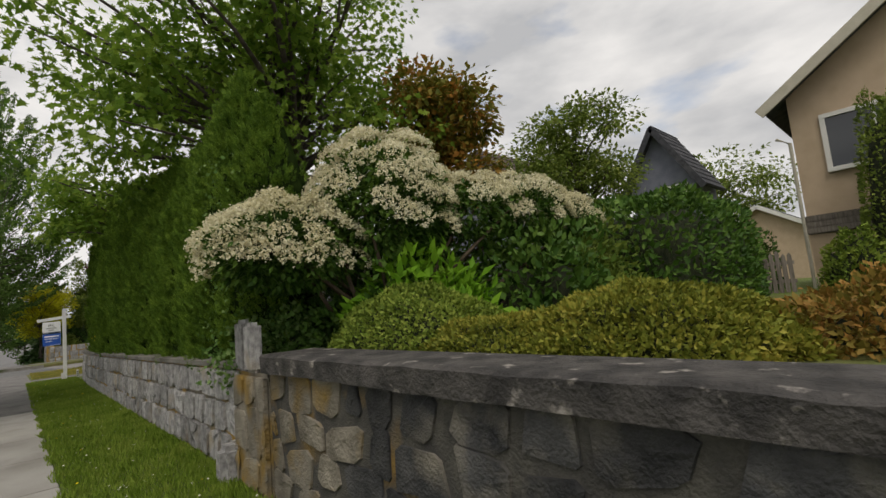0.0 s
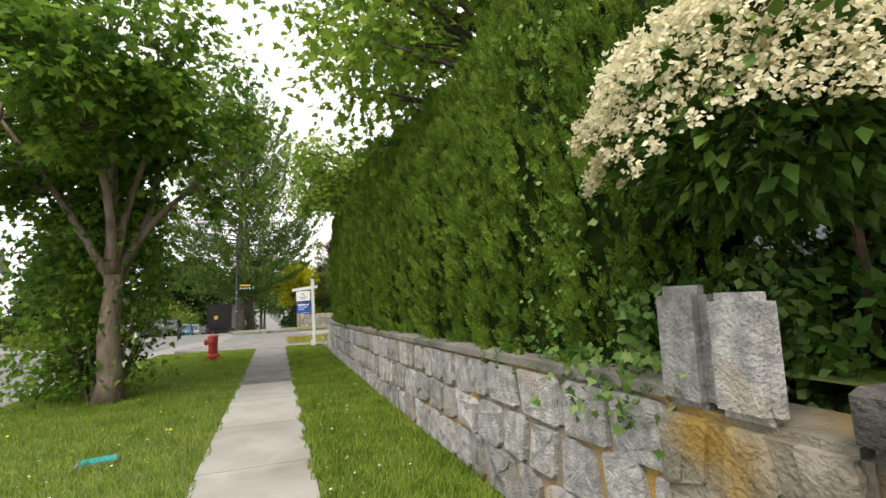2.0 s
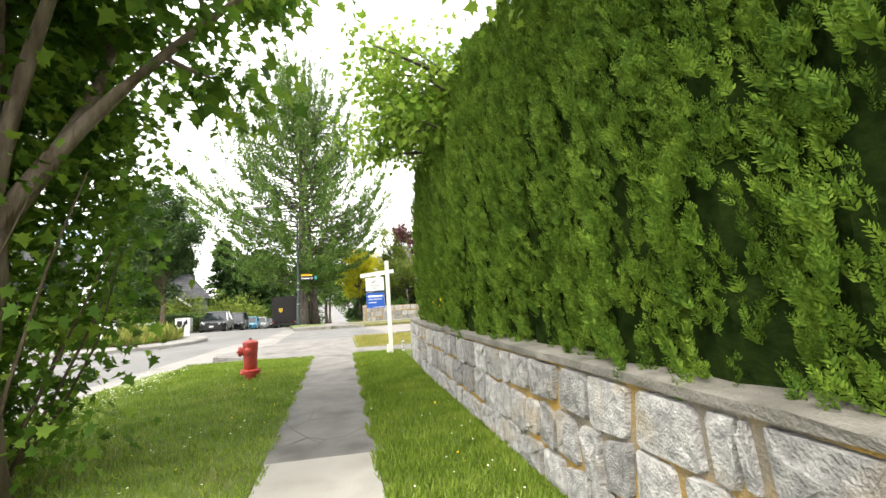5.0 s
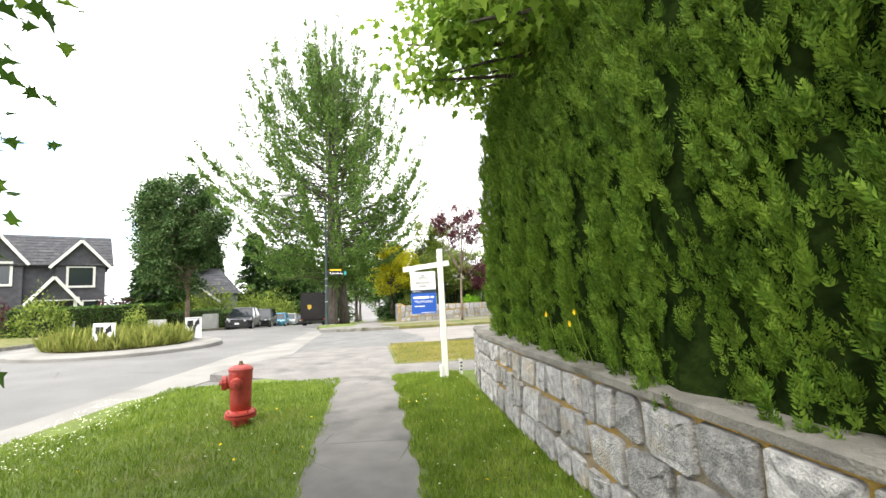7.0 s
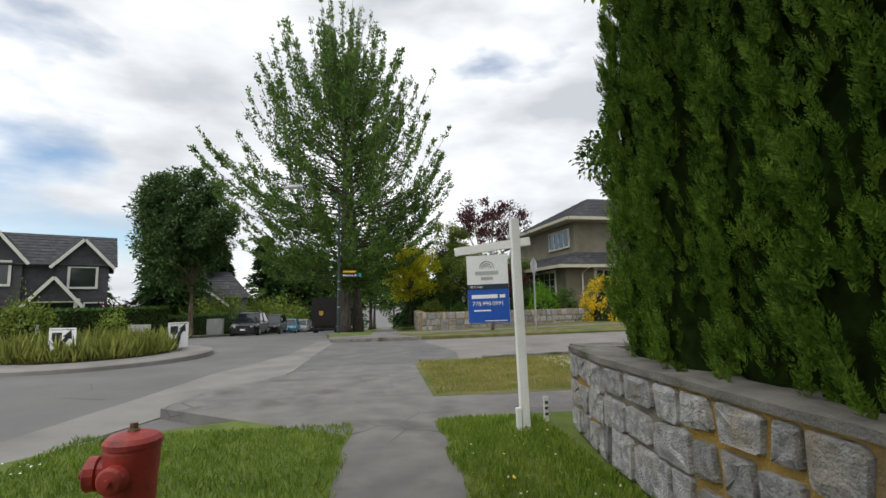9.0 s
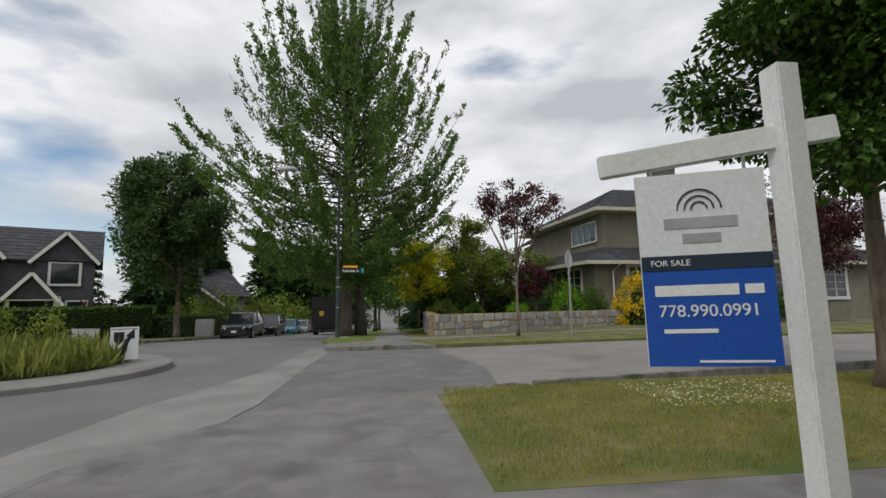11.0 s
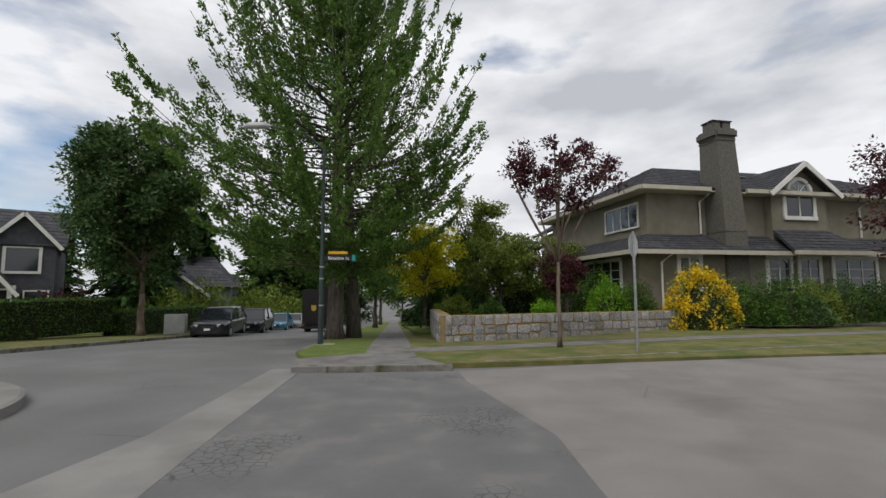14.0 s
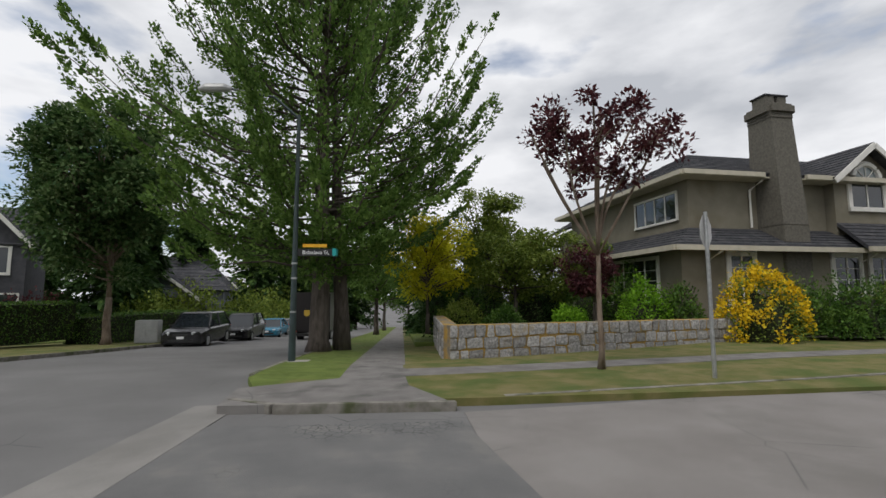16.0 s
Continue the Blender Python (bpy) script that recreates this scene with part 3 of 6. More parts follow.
# far side of the crossing
slab("verge_far", [(32.2, 0.55, 1.3), (33.0, 0.5, 40), (37.0, 0.5, 40), (44, 0.5, 1.5), (110, 0.5, 1.5)], 0.12, M["turf_dry"], "green and straw-coloured grass verge across the street", "grass", cols=14)
slab("verge_far_left", [(33.6, -2.2, -0.6), (34.6, -2.6, -0.6), (110, -2.6, -0.6)], 0.12, M["turf"], "grass strip under the big street tree", "grass", cols=4)
slab("path_far", [(32.0, -2.2, 1.2), (33.4, -2.4, 0.6), (34.3, -0.75, 0.55), (110, -0.62, 0.55)], 0.124, M["path_asphalt"], "grey footpath running on under the trees", "path", cols=5)
slab("path_far_side", [(0.5, 34.4, 35.4), (8, 35.4, 36.3), (40, 39.5, 40.4)], 0.128, M["path_asphalt"], "narrow footpath along the stone garden wall", "path", along="x", cols=3)
slab("verge_left", [(20, -26, -16), (30, -22, -13.2), (38, -20, -12.0), (44, -19, -11.5), (50, -18, -11.4), (110, -18, -11.4)], 0.12, M["turf_dry"], "grass verge in front of the clipped hedges", "grass", cols=6)
slab("garden_left", [(14, -70, -26), (30, -70, -21.9), (44, -70, -18.9), (110, -70, -17.9)], 0.14, M["turf"], "garden lawns behind the clipped hedges", "grass", cols=6)
slab("garden_far", [(1.0, 44, 110), (8, 42, 110), (60, 46, 110)], 0.3, M["turf"], "garden ground behind the far stone wall", "grass", along="x", cols=8)


def kerb(pts, label, h=0.135, w=0.14, piece=1.5):
    """Kerb stones laid end to end along a line."""
    ob = tagged(new("kerb"), label, "kerb", kind="structure")
    for (x0, y0), (x1, y1) in zip(pts, pts[1:]):
        ln = math.hypot(x1 - x0, y1 - y0)
        n = max(1, round(ln / piece))
        for k in range(n):
            xa, ya = x0 + (x1 - x0) * k / n, y0 + (y1 - y0) * k / n
            xb, yb = x0 + (x1 - x0) * (k + 1) / n, y0 + (y1 - y0) * (k + 1) / n
            za, zb = road_z(xa, ya), road_z(xb, yb)
            dx, dy = (yb - ya), -(xb - xa)
            l2 = math.hypot(dx, dy)
            dx, dy = dx / l2 * w / 2, dy / l2 * w / 2
            v = [(px + s * dx, py + s * dy, pz + dz) for px, py, pz in ((xa, ya, za), (xb, yb, zb)) for s in (-1, 1) for dz in (-0.2, h)]
            part("kerb_stone", Build().add(v, ((0, 1, 3, 2), (4, 6, 7, 5), (0, 4, 5, 1), (2, 3, 7, 6), (1, 5, 7, 3), (0, 2, 6, 4))), M["kerb"], ob, bevel=0.015)
    return ob


kerb([(2.1, 24.28), (5.2, 24.75), (12, 25.5)], "low mossy concrete kerb at the dry grass corner", h=0.165)
kerb([(-2.2, 32.5), (-1.4, 32.0), (1.3, 31.95)], "pale concrete kerb at the far corner")
kerb([(2.1, 32.3), (8, 32.95), (16, 34.1), (40, 38)], "concrete kerb along the far grass verge")
kerb([(-2.65, 35.0), (-2.65, 60)], "concrete kerb beside the parked truck", piece=3)
kerb([(-16, 20), (-13.2, 30), (-12.0, 38), (-11.5, 44), (-11.4, 50), (-11.4, 80)], "mossy kerb below the hedge verge", piece=3)
kerb([(-3.78, -8), (-3.78, 16.5), (-3.5, 18.3)], "low kerb along the grass verge", h=0.1, piece=2.5)

dr = thing("drain_grate", "rusty iron street drain with parallel bars", "drain", at=(1.98, 24.62, road_z(2, 24.6) + 0.006), rz=-62)
part("frame", Build().box((-0.42, -0.24, -0.03), (0.42, 0.24, 0.004)), M["sign_black"], dr)
for k in range(11):
    part("bar", Build().box((-0.38 + 0.073 * k, -0.21, 0.0), (-0.345 + 0.073 * k, 0.21, 0.016)), M["kerb"], dr)


# ---------------------------------------------------------------- stone walls
def stones(parent, m, length, top, rows, wid, material, proud=0.035, seed=1, ochre=None, rough=1.0):
    """Rough stones on a wall face. m places the face: x along it, z up, -y outwards. top(s) is the wall's height at s."""
    r = random.Random(seed)
    zs = [0.0]
    for k in range(rows):
        zs.append(zs[-1] + r.uniform(0.85, 1.2))
    zs = [z / zs[-1] for z in zs]
    for j in range(rows):
        s = -r.uniform(0, wid * 0.5)
        tilt = 0.0
        while s < length:
            w = r.uniform(0.6, 1.4) * wid
            a, b = max(s, 0.0), min(s + w, length)
            s += w
            t2 = r.uniform(-0.045, 0.045) * rough
            if b - a < 0.06:
                continue
            jt = lambda: r.uniform(-0.03, 0.03) * rough
            lo, hi = zs[j], zs[j + 1]
            h = top((a + b) / 2)
            e = 0.016
            q = [(a + e + max(tilt, 0) * (a > 0), lo * h + e + (jt() if j else 0)), (b - e + min(t2, 0) * (b < length), lo * h + e + (jt() if j else 0)),
                 (b - e - max(t2, 0) * (b < length), hi * h - e + (jt() if j < rows - 1 else 0)), (a + e - min(tilt, 0) * (a > 0), hi * h - e + (jt() if j < rows - 1 else 0))]
            tilt = t2
            # cut corners, so that no stone is a plain rectangle
            o = []
            for k in range(4):
                p0, p1, p2 = q[k - 1], q[k], q[(k + 1) % 4]
                c = r.uniform(0.02, 0.14) * rough
                o += [(p1[0] + (p0[0] - p1[0]) * c, p1[1] + (p0[1] - p1[1]) * c), (p1[0] + (p2[0] - p1[0]) * c, p1[1] + (p2[1] - p1[1]) * c)]
            cx, cz = sum(p[0] for p in o) / 8, sum(p[1] for p in o) / 8
            v = [m @ Vector((x, 0.02, z)) for x, z in o]
            v += [m @ Vector((cx + (x - cx) * 0.965, -proud * r.uniform(0.45, 0.9), cz + (z - cz) * 0.965)) for x, z in o]
            v += [m @ Vector((cx + (x - cx) * 0.6 + jt(), -proud * r.uniform(0.5, 1.1), cz + (z - cz) * 0.5 + jt())) for x, z in o]
            v.append(m @ Vector((cx, -proud * r.uniform(0.5, 1.2), cz)))
            f = [(k, (k + 1) % 8, 8 + (k + 1) % 8, 8 + k) for k in range(8)] + [(8 + k, 8 + (k + 1) % 8, 16 + (k + 1) % 8, 16 + k) for k in range(8)] + [(16 + k, 16 + (k + 1) % 8, 24) for k in range(8)]
            use = ochre[0] if ochre and (a + b) / 2 > ochre[1] + r.uniform(-0.5, 0.5) else material
            part("stone", Build().add(v, f), use, parent)


def face(x0, y0, x1, y1, z=0.0):
    """Places a wall face that runs from one point to another, its outside to the right of that way."""
    return pose(x0, y0, z, 0, 0, math.degrees(math.atan2(y1 - y0, x1 - x0)))


# old dark wall by the start, its cap, and the pillar
oldw = tagged(part("wall_old", Build().box((1.60, -6.0, -0.3), (1.96, 3.62, 1.0)), M["dark_mortar"]), "dark weathered stone retaining wall stained with ochre moss", "wall", kind="structure")
cap = Build()
ys = np.linspace(-6.0, 3.62, 60)
cv = []
for y in ys:
    j = [0.018 * noise.noise((y * 3, k * 2.0, 1.0)) for k in range(5)]
    cv += [(1.53 + j[0], y, 0.955 + 1.2 * j[1]), (1.52 + j[2], y, 1.075 + j[3]), (1.56 + j[4], y, 1.09 + j[3]), (1.98, y, 1.085), (1.98, y, 0.94)]
cap.add(cv, [(i * 5 + k, i * 5 + k + 1, (i + 1) * 5 + k + 1, (i + 1) * 5 + k) for i in range(59) for k in range(4)] + [(295, 296, 297, 298, 299)])
part("coping", cap, M["old_cap"], oldw)
stones(oldw, face(1.60, 3.6, 1.60, -6.0) @ Matrix.Rotation(0, 4, "Z"), 9.6, lambda s: 0.97, 4, 0.36, M["ochre_stone"], 0.02, 5, ochre=(M["dark_stone"], 1.15), rough=1.9)
pil = tagged(part("wall_pillar", Build().box((1.56, 3.62, -0.3), (1.96, 4.3, 0.93)), M["ochre_stone"], bevel=0.03), "ochre-stained stone pillar ending the old wall", "wall", kind="structure")
stones(pil, face(1.56, 4.3, 1.56, 3.62), 0.68, lambda s: 0.92, 3, 0.34, M["ochre_stone"], 0.02, 8, rough=1.6)
part("block", Build().box((1.55, 3.83, 0.93), (1.64, 4.05, 1.34)), M["granite"], pil, bevel=0.03)
part("block", Build().box((1.56, 4.06, 0.925), (1.66, 4.29, 1.37)), M["granite"], pil, bevel=0.035)
part("block", Build().box((1.44, 4.32, -0.1), (1.62, 4.52, 0.3)), M["granite"], pil, bevel=0.05)

# light granite wall below the cedars, turning the corner
top_h = lambda y: 0.99 - 0.012 * (y - 4.3)
WL = [(1.64, 4.3), (1.60, 9.0), (1.58, 15.5), (1.66, 17.4), (1.84, 18.5)]
gw = tagged(new("wall_granite"), "rough grey granite wall with ochre mortar joints", "wall", kind="structure")
for k, ((x0, y0), (x1, y1)) in enumerate(zip(WL, WL[1:])):
    ln = math.hypot(x1 - x0, y1 - y0)
    b = Build()
    v = [(x0 + 0.01, y0, -0.3), (x0 + 0.32, y0, -0.3), (x0 + 0.32, y0, top_h(y0) - 0.05), (x0 + 0.01, y0, top_h(y0) - 0.05), (x1 + 0.01, y1, -0.3), (x1 + 0.32, y1, -0.3), (x1 + 0.32, y1, top_h(y1) - 0.05), (x1 + 0.01, y1, top_h(y1) - 0.05)]
    part("mortar_bed", b.add(v, ((0, 1, 2, 3), (4, 7, 6, 5), (0, 4, 5, 1), (1, 5, 6, 2), (2, 6, 7, 3), (3, 7, 4, 0))), M["mortar"], gw)
    b = Build()
    n = max(2, int(ln / 0.2))
    v = []
    for i in range(n + 1):
        s = i / n
        x, y = x0 + (x1 - x0) * s, y0 + (y1 - y0) * s
        z = top_h(y)
        j = [0.014 * noise.noise((y * 4, q * 3.0, 2.0)) for q in range(4)]
        v += [(x - 0.025 + j[0], y, z - 0.055), (x - 0.028 + j[1], y, z - 0.008 + j[2]), (x + 0.02, y, z + j[3]), (x + 0.4, y, z), (x + 0.4, y, z - 0.06)]
    part("coping", b.add(v, [(i * 5 + q, i * 5 + q + 1, (i + 1) * 5 + q + 1, (i + 1) * 5 + q) for i in range(n) for q in range(4)] + [tuple(n * 5 + q for q in range(5))]), M["wall_cap"], gw)
    m = face(x1, y1, x0, y0)
    stones(gw, m, ln, lambda s, y1=y1, y0=y0, ln=ln: top_h(y1 + (y0 - y1) * s / ln) - 0.06, 3, 0.36, M["granite"], 0.035, 20 + k)
ew = tagged(part("wall_granite_end", Build().box((1.88, 18.24, -0.3), (10, 18.56, 0.77)), M["mortar"]), "granite wall running along the side street", "wall", kind="structure")
stones(ew, face(10, 18.56, 1.88, 18.56), 8.1, lambda s: 0.77, 3, 0.36, M["granite"], 0.035, 41)
part("coping", Build().box((1.86, 18.2, 0.77), (10, 18.6, 0.825)), M["wall_cap"], ew, bevel=0.01)

# raised garden ground behind the walls
tagged(part("garden_bed", Build().box((1.9, 4.2, -0.3), (10, 18.3, 0.72)), M["soil"]), "dark garden soil behind the granite wall", "soil", kind="structure")
lw = Build()
nx, ny = 14, 14
lw.add([(1.95 + (60 - 1.95) * (i / nx) ** 2, -8 + 12.2 * j / ny, 1.02 - 0.1 * min(1, i / 4) + 0.0 * j) for j in range(ny + 1) for i in range(nx + 1)], [(j * (nx + 1) + i, j * (nx + 1) + i + 1, (j + 1) * (nx + 1) + i + 1, (j + 1) * (nx + 1) + i) for j in range(ny) for i in range(nx)])
tagged(part("lawn", lw, M["turf"]), "mown lawn of the raised front garden", "grass", kind="structure")
tagged(part("garden_back", Build().box((10, 4.2, -0.3), (60, 18, 0.9)), M["turf"]), "garden ground between the houses", "grass", kind="structure")

# far stone wall across the street
fw = tagged(new("wall_garden_far"), "rough granite garden wall across the side street", "wall", kind="structure")
FW = [(1.75, 43.5, 1.6, 37.6), (1.75, 37.35, 13.1, 40.3)]
for k, (x0, y0, x1, y1) in enumerate(FW):
    ln = math.hypot(x1 - x0, y1 - y0)
    zb = road_z(x0, y0) + 0.05 if k else -0.35
    part("mortar_bed", Build().box((0, 0.01, -0.4), (ln, 0.4, 0.68 - zb), face(x0, y0, x1, y1, zb)), M["mortar"], fw)
    stones(fw, face(x0, y0, x1, y1, zb), ln, lambda s, zb=zb: 0.69 - zb, 3, 0.42, M["granite"], 0.04, 60 + k)


# ---------------------------------------------------------------- cedar hedge
def cedar_mesh(h, r, plumes, seed):
    """A columnar cedar: upright plumes round an added solid core, near-black for the shade between them, each plume a
    bunch of flat fan-shaped sprays of small scale leaves.
    """
    g = np.random.default_rng(seed)
    per, bits = 9, 9
    u = g.random(plumes) ** 0.9
    # thickest on the clipped face towards the street, thin against the neighbours and behind
    a = math.pi + np.where(g.random(plumes) < 0.88, g.uniform(-1.55, 1.55, plumes), g.uniform(-math.pi, math.pi, plumes))
    ph = g.uniform(0, 6, 3)
    prof = np.minimum(1.0, (1.03 - u) * 2.2) ** 0.8 * (0.92 + 0.08 * np.minimum(1, u * 8))
    lump = 1 + 0.07 * np.sin(a * 5 + ph[0] + 2.0 * np.sin(u * 9 + ph[1])) + 0.05 * np.sin(u * 30 + a * 3 + ph[2])
    rad = r * prof * lump * g.uniform(0.84, 1.06, plumes)
    O = np.stack([np.cos(a), np.sin(a), 0 * a], 1)
    T = np.stack([-np.sin(a), np.cos(a), 0 * a], 1)
    up = np.array((0, 0, 1.0))
    C = O * rad[:, None] + up * (u * h)[:, None]
    axis = unit(O * g.uniform(0.1, 0.5, (plumes, 1)) + up * g.uniform(0.8, 1.1, (plumes, 1)) + T * g.normal(size=(plumes, 1)) * 0.14)
    size = g.uniform(0.75, 1.3, plumes)
    # sprays start along the plume's axis and fan outwards from it
    k = np.repeat(np.arange(plumes), per)
    n = len(k)
    s = g.random((n, 1))
    A = unit(axis[k] + g.normal(size=(n, 3)) * (0.24, 0.24, 0.3) * (1.25 - s) + O[k] * 0.2)
    B = C[k] + axis[k] * s * 0.13 * size[k, None] - O[k] * 0.05 + g.normal(size=(n, 3)) * 0.012
    N = unit(np.cross(A, g.normal(size=(n, 3))))
    S = np.cross(N, A)
    ln = 0.07 * size[k] * g.uniform(0.7, 1.25, n)
    # scale leaves in pairs along each spray, the last one at its tip
    q = np.arange(bits)
    f = (0.12 + 0.85 * (q // 2) / (bits // 2))[None, :, None]
    side = np.where(q == bits - 1, 0.0, np.where(q % 2, 1.0, -1.0))[None, :, None]
    P = B[:, None] + A[:, None] * f * ln[:, None, None]
    D = A[:, None] * 1.0 + S[:, None] * side * 0.85 + N[:, None] * g.normal(size=(n, bits, 1)) * 0.15
    M3 = np.broadcast_to(N[:, None], P.shape) + g.normal(size=P.shape) * 0.15
    L3 = (ln[:, None] * (0.5 - 0.26 * f[:, :, 0]) * g.uniform(0.8, 1.2, (n, bits))).ravel()
    fol = leaves("foliage", P.reshape(-1, 3), D.reshape(-1, 3), M3.reshape(-1, 3), L3, 0.36, M["cedar"])
    # added solid column that blocks the view through and paints the gaps dark
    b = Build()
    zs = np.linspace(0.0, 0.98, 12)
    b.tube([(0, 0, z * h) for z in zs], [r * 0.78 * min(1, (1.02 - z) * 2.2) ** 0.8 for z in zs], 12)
    return fol, b.mesh("shade_core", M["cedar_gap_shade"])


kinds = [cedar_mesh(1.0 * hh, rr, 1020, s) for hh, rr, s in ((3.6, 0.58, 1), (3.8, 0.62, 2), (3.5, 0.56, 3))]
for i in range(21):
    y = 4.95 + i * 0.615
    fol, inner = kinds[i % 3]
    hz = np.interp(y, (4.9, 5.4, 6.2, 9, 13, 18.3), (2.9, 3.8, 3.35, 3.3, 3.9, 4.7)) / (3.6, 3.8, 3.5)[i % 3] * random.uniform(0.95, 1.05)
    xo = np.interp(y, (5, 15, 18.5), (2.24, 2.22, 2.42))
    ob = thing("cedar", "tall clipped green cedar in the hedge on the stone wall", "hedge", "cedars of the hedge")
    ob.matrix_basis = pose(xo + random.uniform(-0.05, 0.05), y, 0.72, 0, 0, random.uniform(-22, 22)) @ Matrix.Diagonal((1, 1, hz, 1))
    part("foliage", fol, M["cedar"], ob)
    part("shade_core", inner, M["cedar_gap_shade"], ob)


# ---------------------------------------------------------------- street maple and the trees behind the hedge
tree("street_maple", "leafy street maple with smooth grey-brown trunk on the verge", (-2.25, 11.35, -0.01), 1.95, 0.18, (-0.3, 0.4, 4.7, 2.75, 2.6, 2.4), 100, 18500, 0.15, M["maple"], M["bark"], lobed=True, spread=0.72, droop=0.5, width=0.95, forks=((-1.6, 0.2, 4.4), (-0.5, -0.9, 4.9), (0.7, -0.1, 4.6), (1.8, 0.2, 4.1), (0.2, 1.5, 4.6), (-0.2, 0.2, 6.0)))
b = Build()
for k in range(16):
    a = 2 * math.pi * k / 16
    limb(b, (-2.4 + 0.15 * math.cos(a), 11.5 + 0.15 * math.sin(a), 0), (-2.5 + 0.8 * math.cos(a), 12.0 + 0.8 * math.sin(a), random.uniform(0.8, 2.6)), 0.018, 0.006, 0.1, 5, 4)
sh = thing("sucker_shrub", "dark leafy shoots growing round the maple's foot", "shrub")
part("stem", b, M["twig"], sh)
n = 7600
P = np.concatenate([np.stack([-2.8 + rng.normal(size=5200) * 0.5, 11.9 + rng.normal(size=5200) * 0.42, rng.uniform(0.12, 2.6, 5200)], 1),
                    np.stack([-2.15 + rng.normal(size=2400) * 0.26, 12.6 + rng.normal(size=2400) * 0.4, 0.9 + 2.6 * rng.random(2400) ** 0.6], 1)])
part("foliage", leaves("foliage", P, rng.normal(size=(n, 3)) + (0, 0, -0.4), rng.normal(size=(n, 3)) * 0.6 + (0, 0, 1), 0.115 * rng.uniform(0.6, 1.2, n), 0.9, M["maple"], True), M["maple"], sh)

tree("garden_maple", "broad maple with pale green leaves overhanging the cedar hedge", (4.3, 14.0, 0.7), 2.6, 0.2, (-2.7, 1.3, 3.95, 1.15, 2.3, 1.2), 50, 5600, 0.12, M["maple_light"], M["bark_dark"], lobed=True, spread=0.6, droop=0.5, width=0.95, split=True)
tree("garden_maple", "tall spreading maple behind the cedar hedge", (4.6, 9.0, 0.7), 3.0, 0.24, (-0.6, 0, 6.2, 4.0, 4.4, 3.6), 120, 21000, 0.15, M["maple_light"], M["bark_dark"], lobed=True, spread=1.0, droop=0.4, width=0.95, split=True)
tree("garden_tree", "tall green tree with reddish new growth behind the shrubs", (6.9, 7.2, 0.8), 2.6, 0.2, (0, 0, 4.0, 1.2, 1.2, 1.9), 40, 12000, 0.16, M["bronze_leaf"], M["bark_dark"], spread=0.7)

tree("corner_tree", "dense green street tree on the dry grass corner", (6.9, 22.9, -0.01), 2.4, 0.16, (-0.1, 0, 5.3, 2.1, 2.0, 2.9), 90, 36000, 0.14, M["laurel"], M["bark"], spread=0.6)


# ---------------------------------------------------------------- front garden by the start
def viburnum():
    """A layered shrub: a low lobe towards the hedge, a high dome and a long arm over the garden, all crowned with flower heads."""
    ob = thing("viburnum", "large shrub covered in flat cream-white flower heads", "shrub", at=(3.0, 3.95, 0.9))
    foot = np.array((3.0, 3.95, 0.9))
    lobes = (((1.95, 3.95, 1.95), (0.72, 0.5, 0.46), 52), ((2.95, 3.75, 2.35), (0.75, 0.6, 0.82), 80), ((3.9, 3.45, 2.35), (0.55, 0.42, 0.42), 26), ((4.75, 3.3, 2.4), (0.6, 0.4, 0.42), 28), ((5.5, 3.2, 2.3), (0.45, 0.35, 0.35), 16))
    heads, P, D = [], [], []
    for c, r, count in lobes:
        c, r = np.array(c) - foot, np.array(r)
        for k in range(5):
            own = Build()
            limb(own, (rng.normal() * 0.12, rng.normal() * 0.12, 0), c + rng.normal(size=3) * r * 0.4, 0.03, 0.01, 0.2, 5, 5)
            part("stem", own, M["twig"], ob)
        d = sphere_dirs(count * 6)
        d = d[d[:, 2] > -0.25]
        picked = []
        for q in d:
            if len(picked) < count and all(np.linalg.norm((q - w) * r) > 0.15 for w in picked):
                picked.append(q)
        for q in picked:
            heads.append((c + q * r * rng.uniform(0.9, 1.08), unit((q * (1, 1, 0.6) + (-0.1, -0.1, 0.75))[None])[0]))
        m = int(count * 85)
        q = sphere_dirs(m) * (1, 1, 0.8) + (0, 0, 0.15)
        P.append(c + q * r * rng.uniform(0.5, 1.0, (m, 1)) - (0, 0, 0.07))
        D.append(q + rng.normal(size=(m, 3)) * 0.6 + (0, 0, -0.5))
    P, D = np.concatenate(P), np.concatenate(D)
    part("foliage", leaves("foliage", P, D, rng.normal(size=(len(P), 3)) * 0.6 + (0, 0, 1), 0.075 * rng.uniform(0.6, 1.3, len(P)), 0.5, M["laurel"]), M["laurel"], ob)
    # each head: a shallow dome of tiny florets in a dozen bunches
    P, N = [], []
    for p, d in heads:
        a = unit(np.cross(d, rng.normal(size=3))[None])[0]
        b = np.cross(d, a)
        size = rng.uniform(0.105, 0.16)
        for j in range(15):
            w, rr = 2.4 * j, size * math.sqrt((j + 0.3) / 15)
            c = p + (a * math.cos(w) + b * math.sin(w)) * rr + d * (0.05 - 2.6 * rr * rr)
            m = 26
            P.append(c + rng.normal(size=(m, 3)) * 0.014)
            N.append(np.tile(d, (m, 1)) + rng.normal(size=(m, 3)) * 0.5)
    P, N = np.concatenate(P), np.concatenate(N)
    part("blossom", leaves("blossom", P, rng.normal(size=(len(P), 3)), N, 0.02 * rng.uniform(0.7, 1.3, len(P)), 0.9, M["cream_flower"]), M["cream_flower"], ob, "flat cream-white flower heads")
    return ob


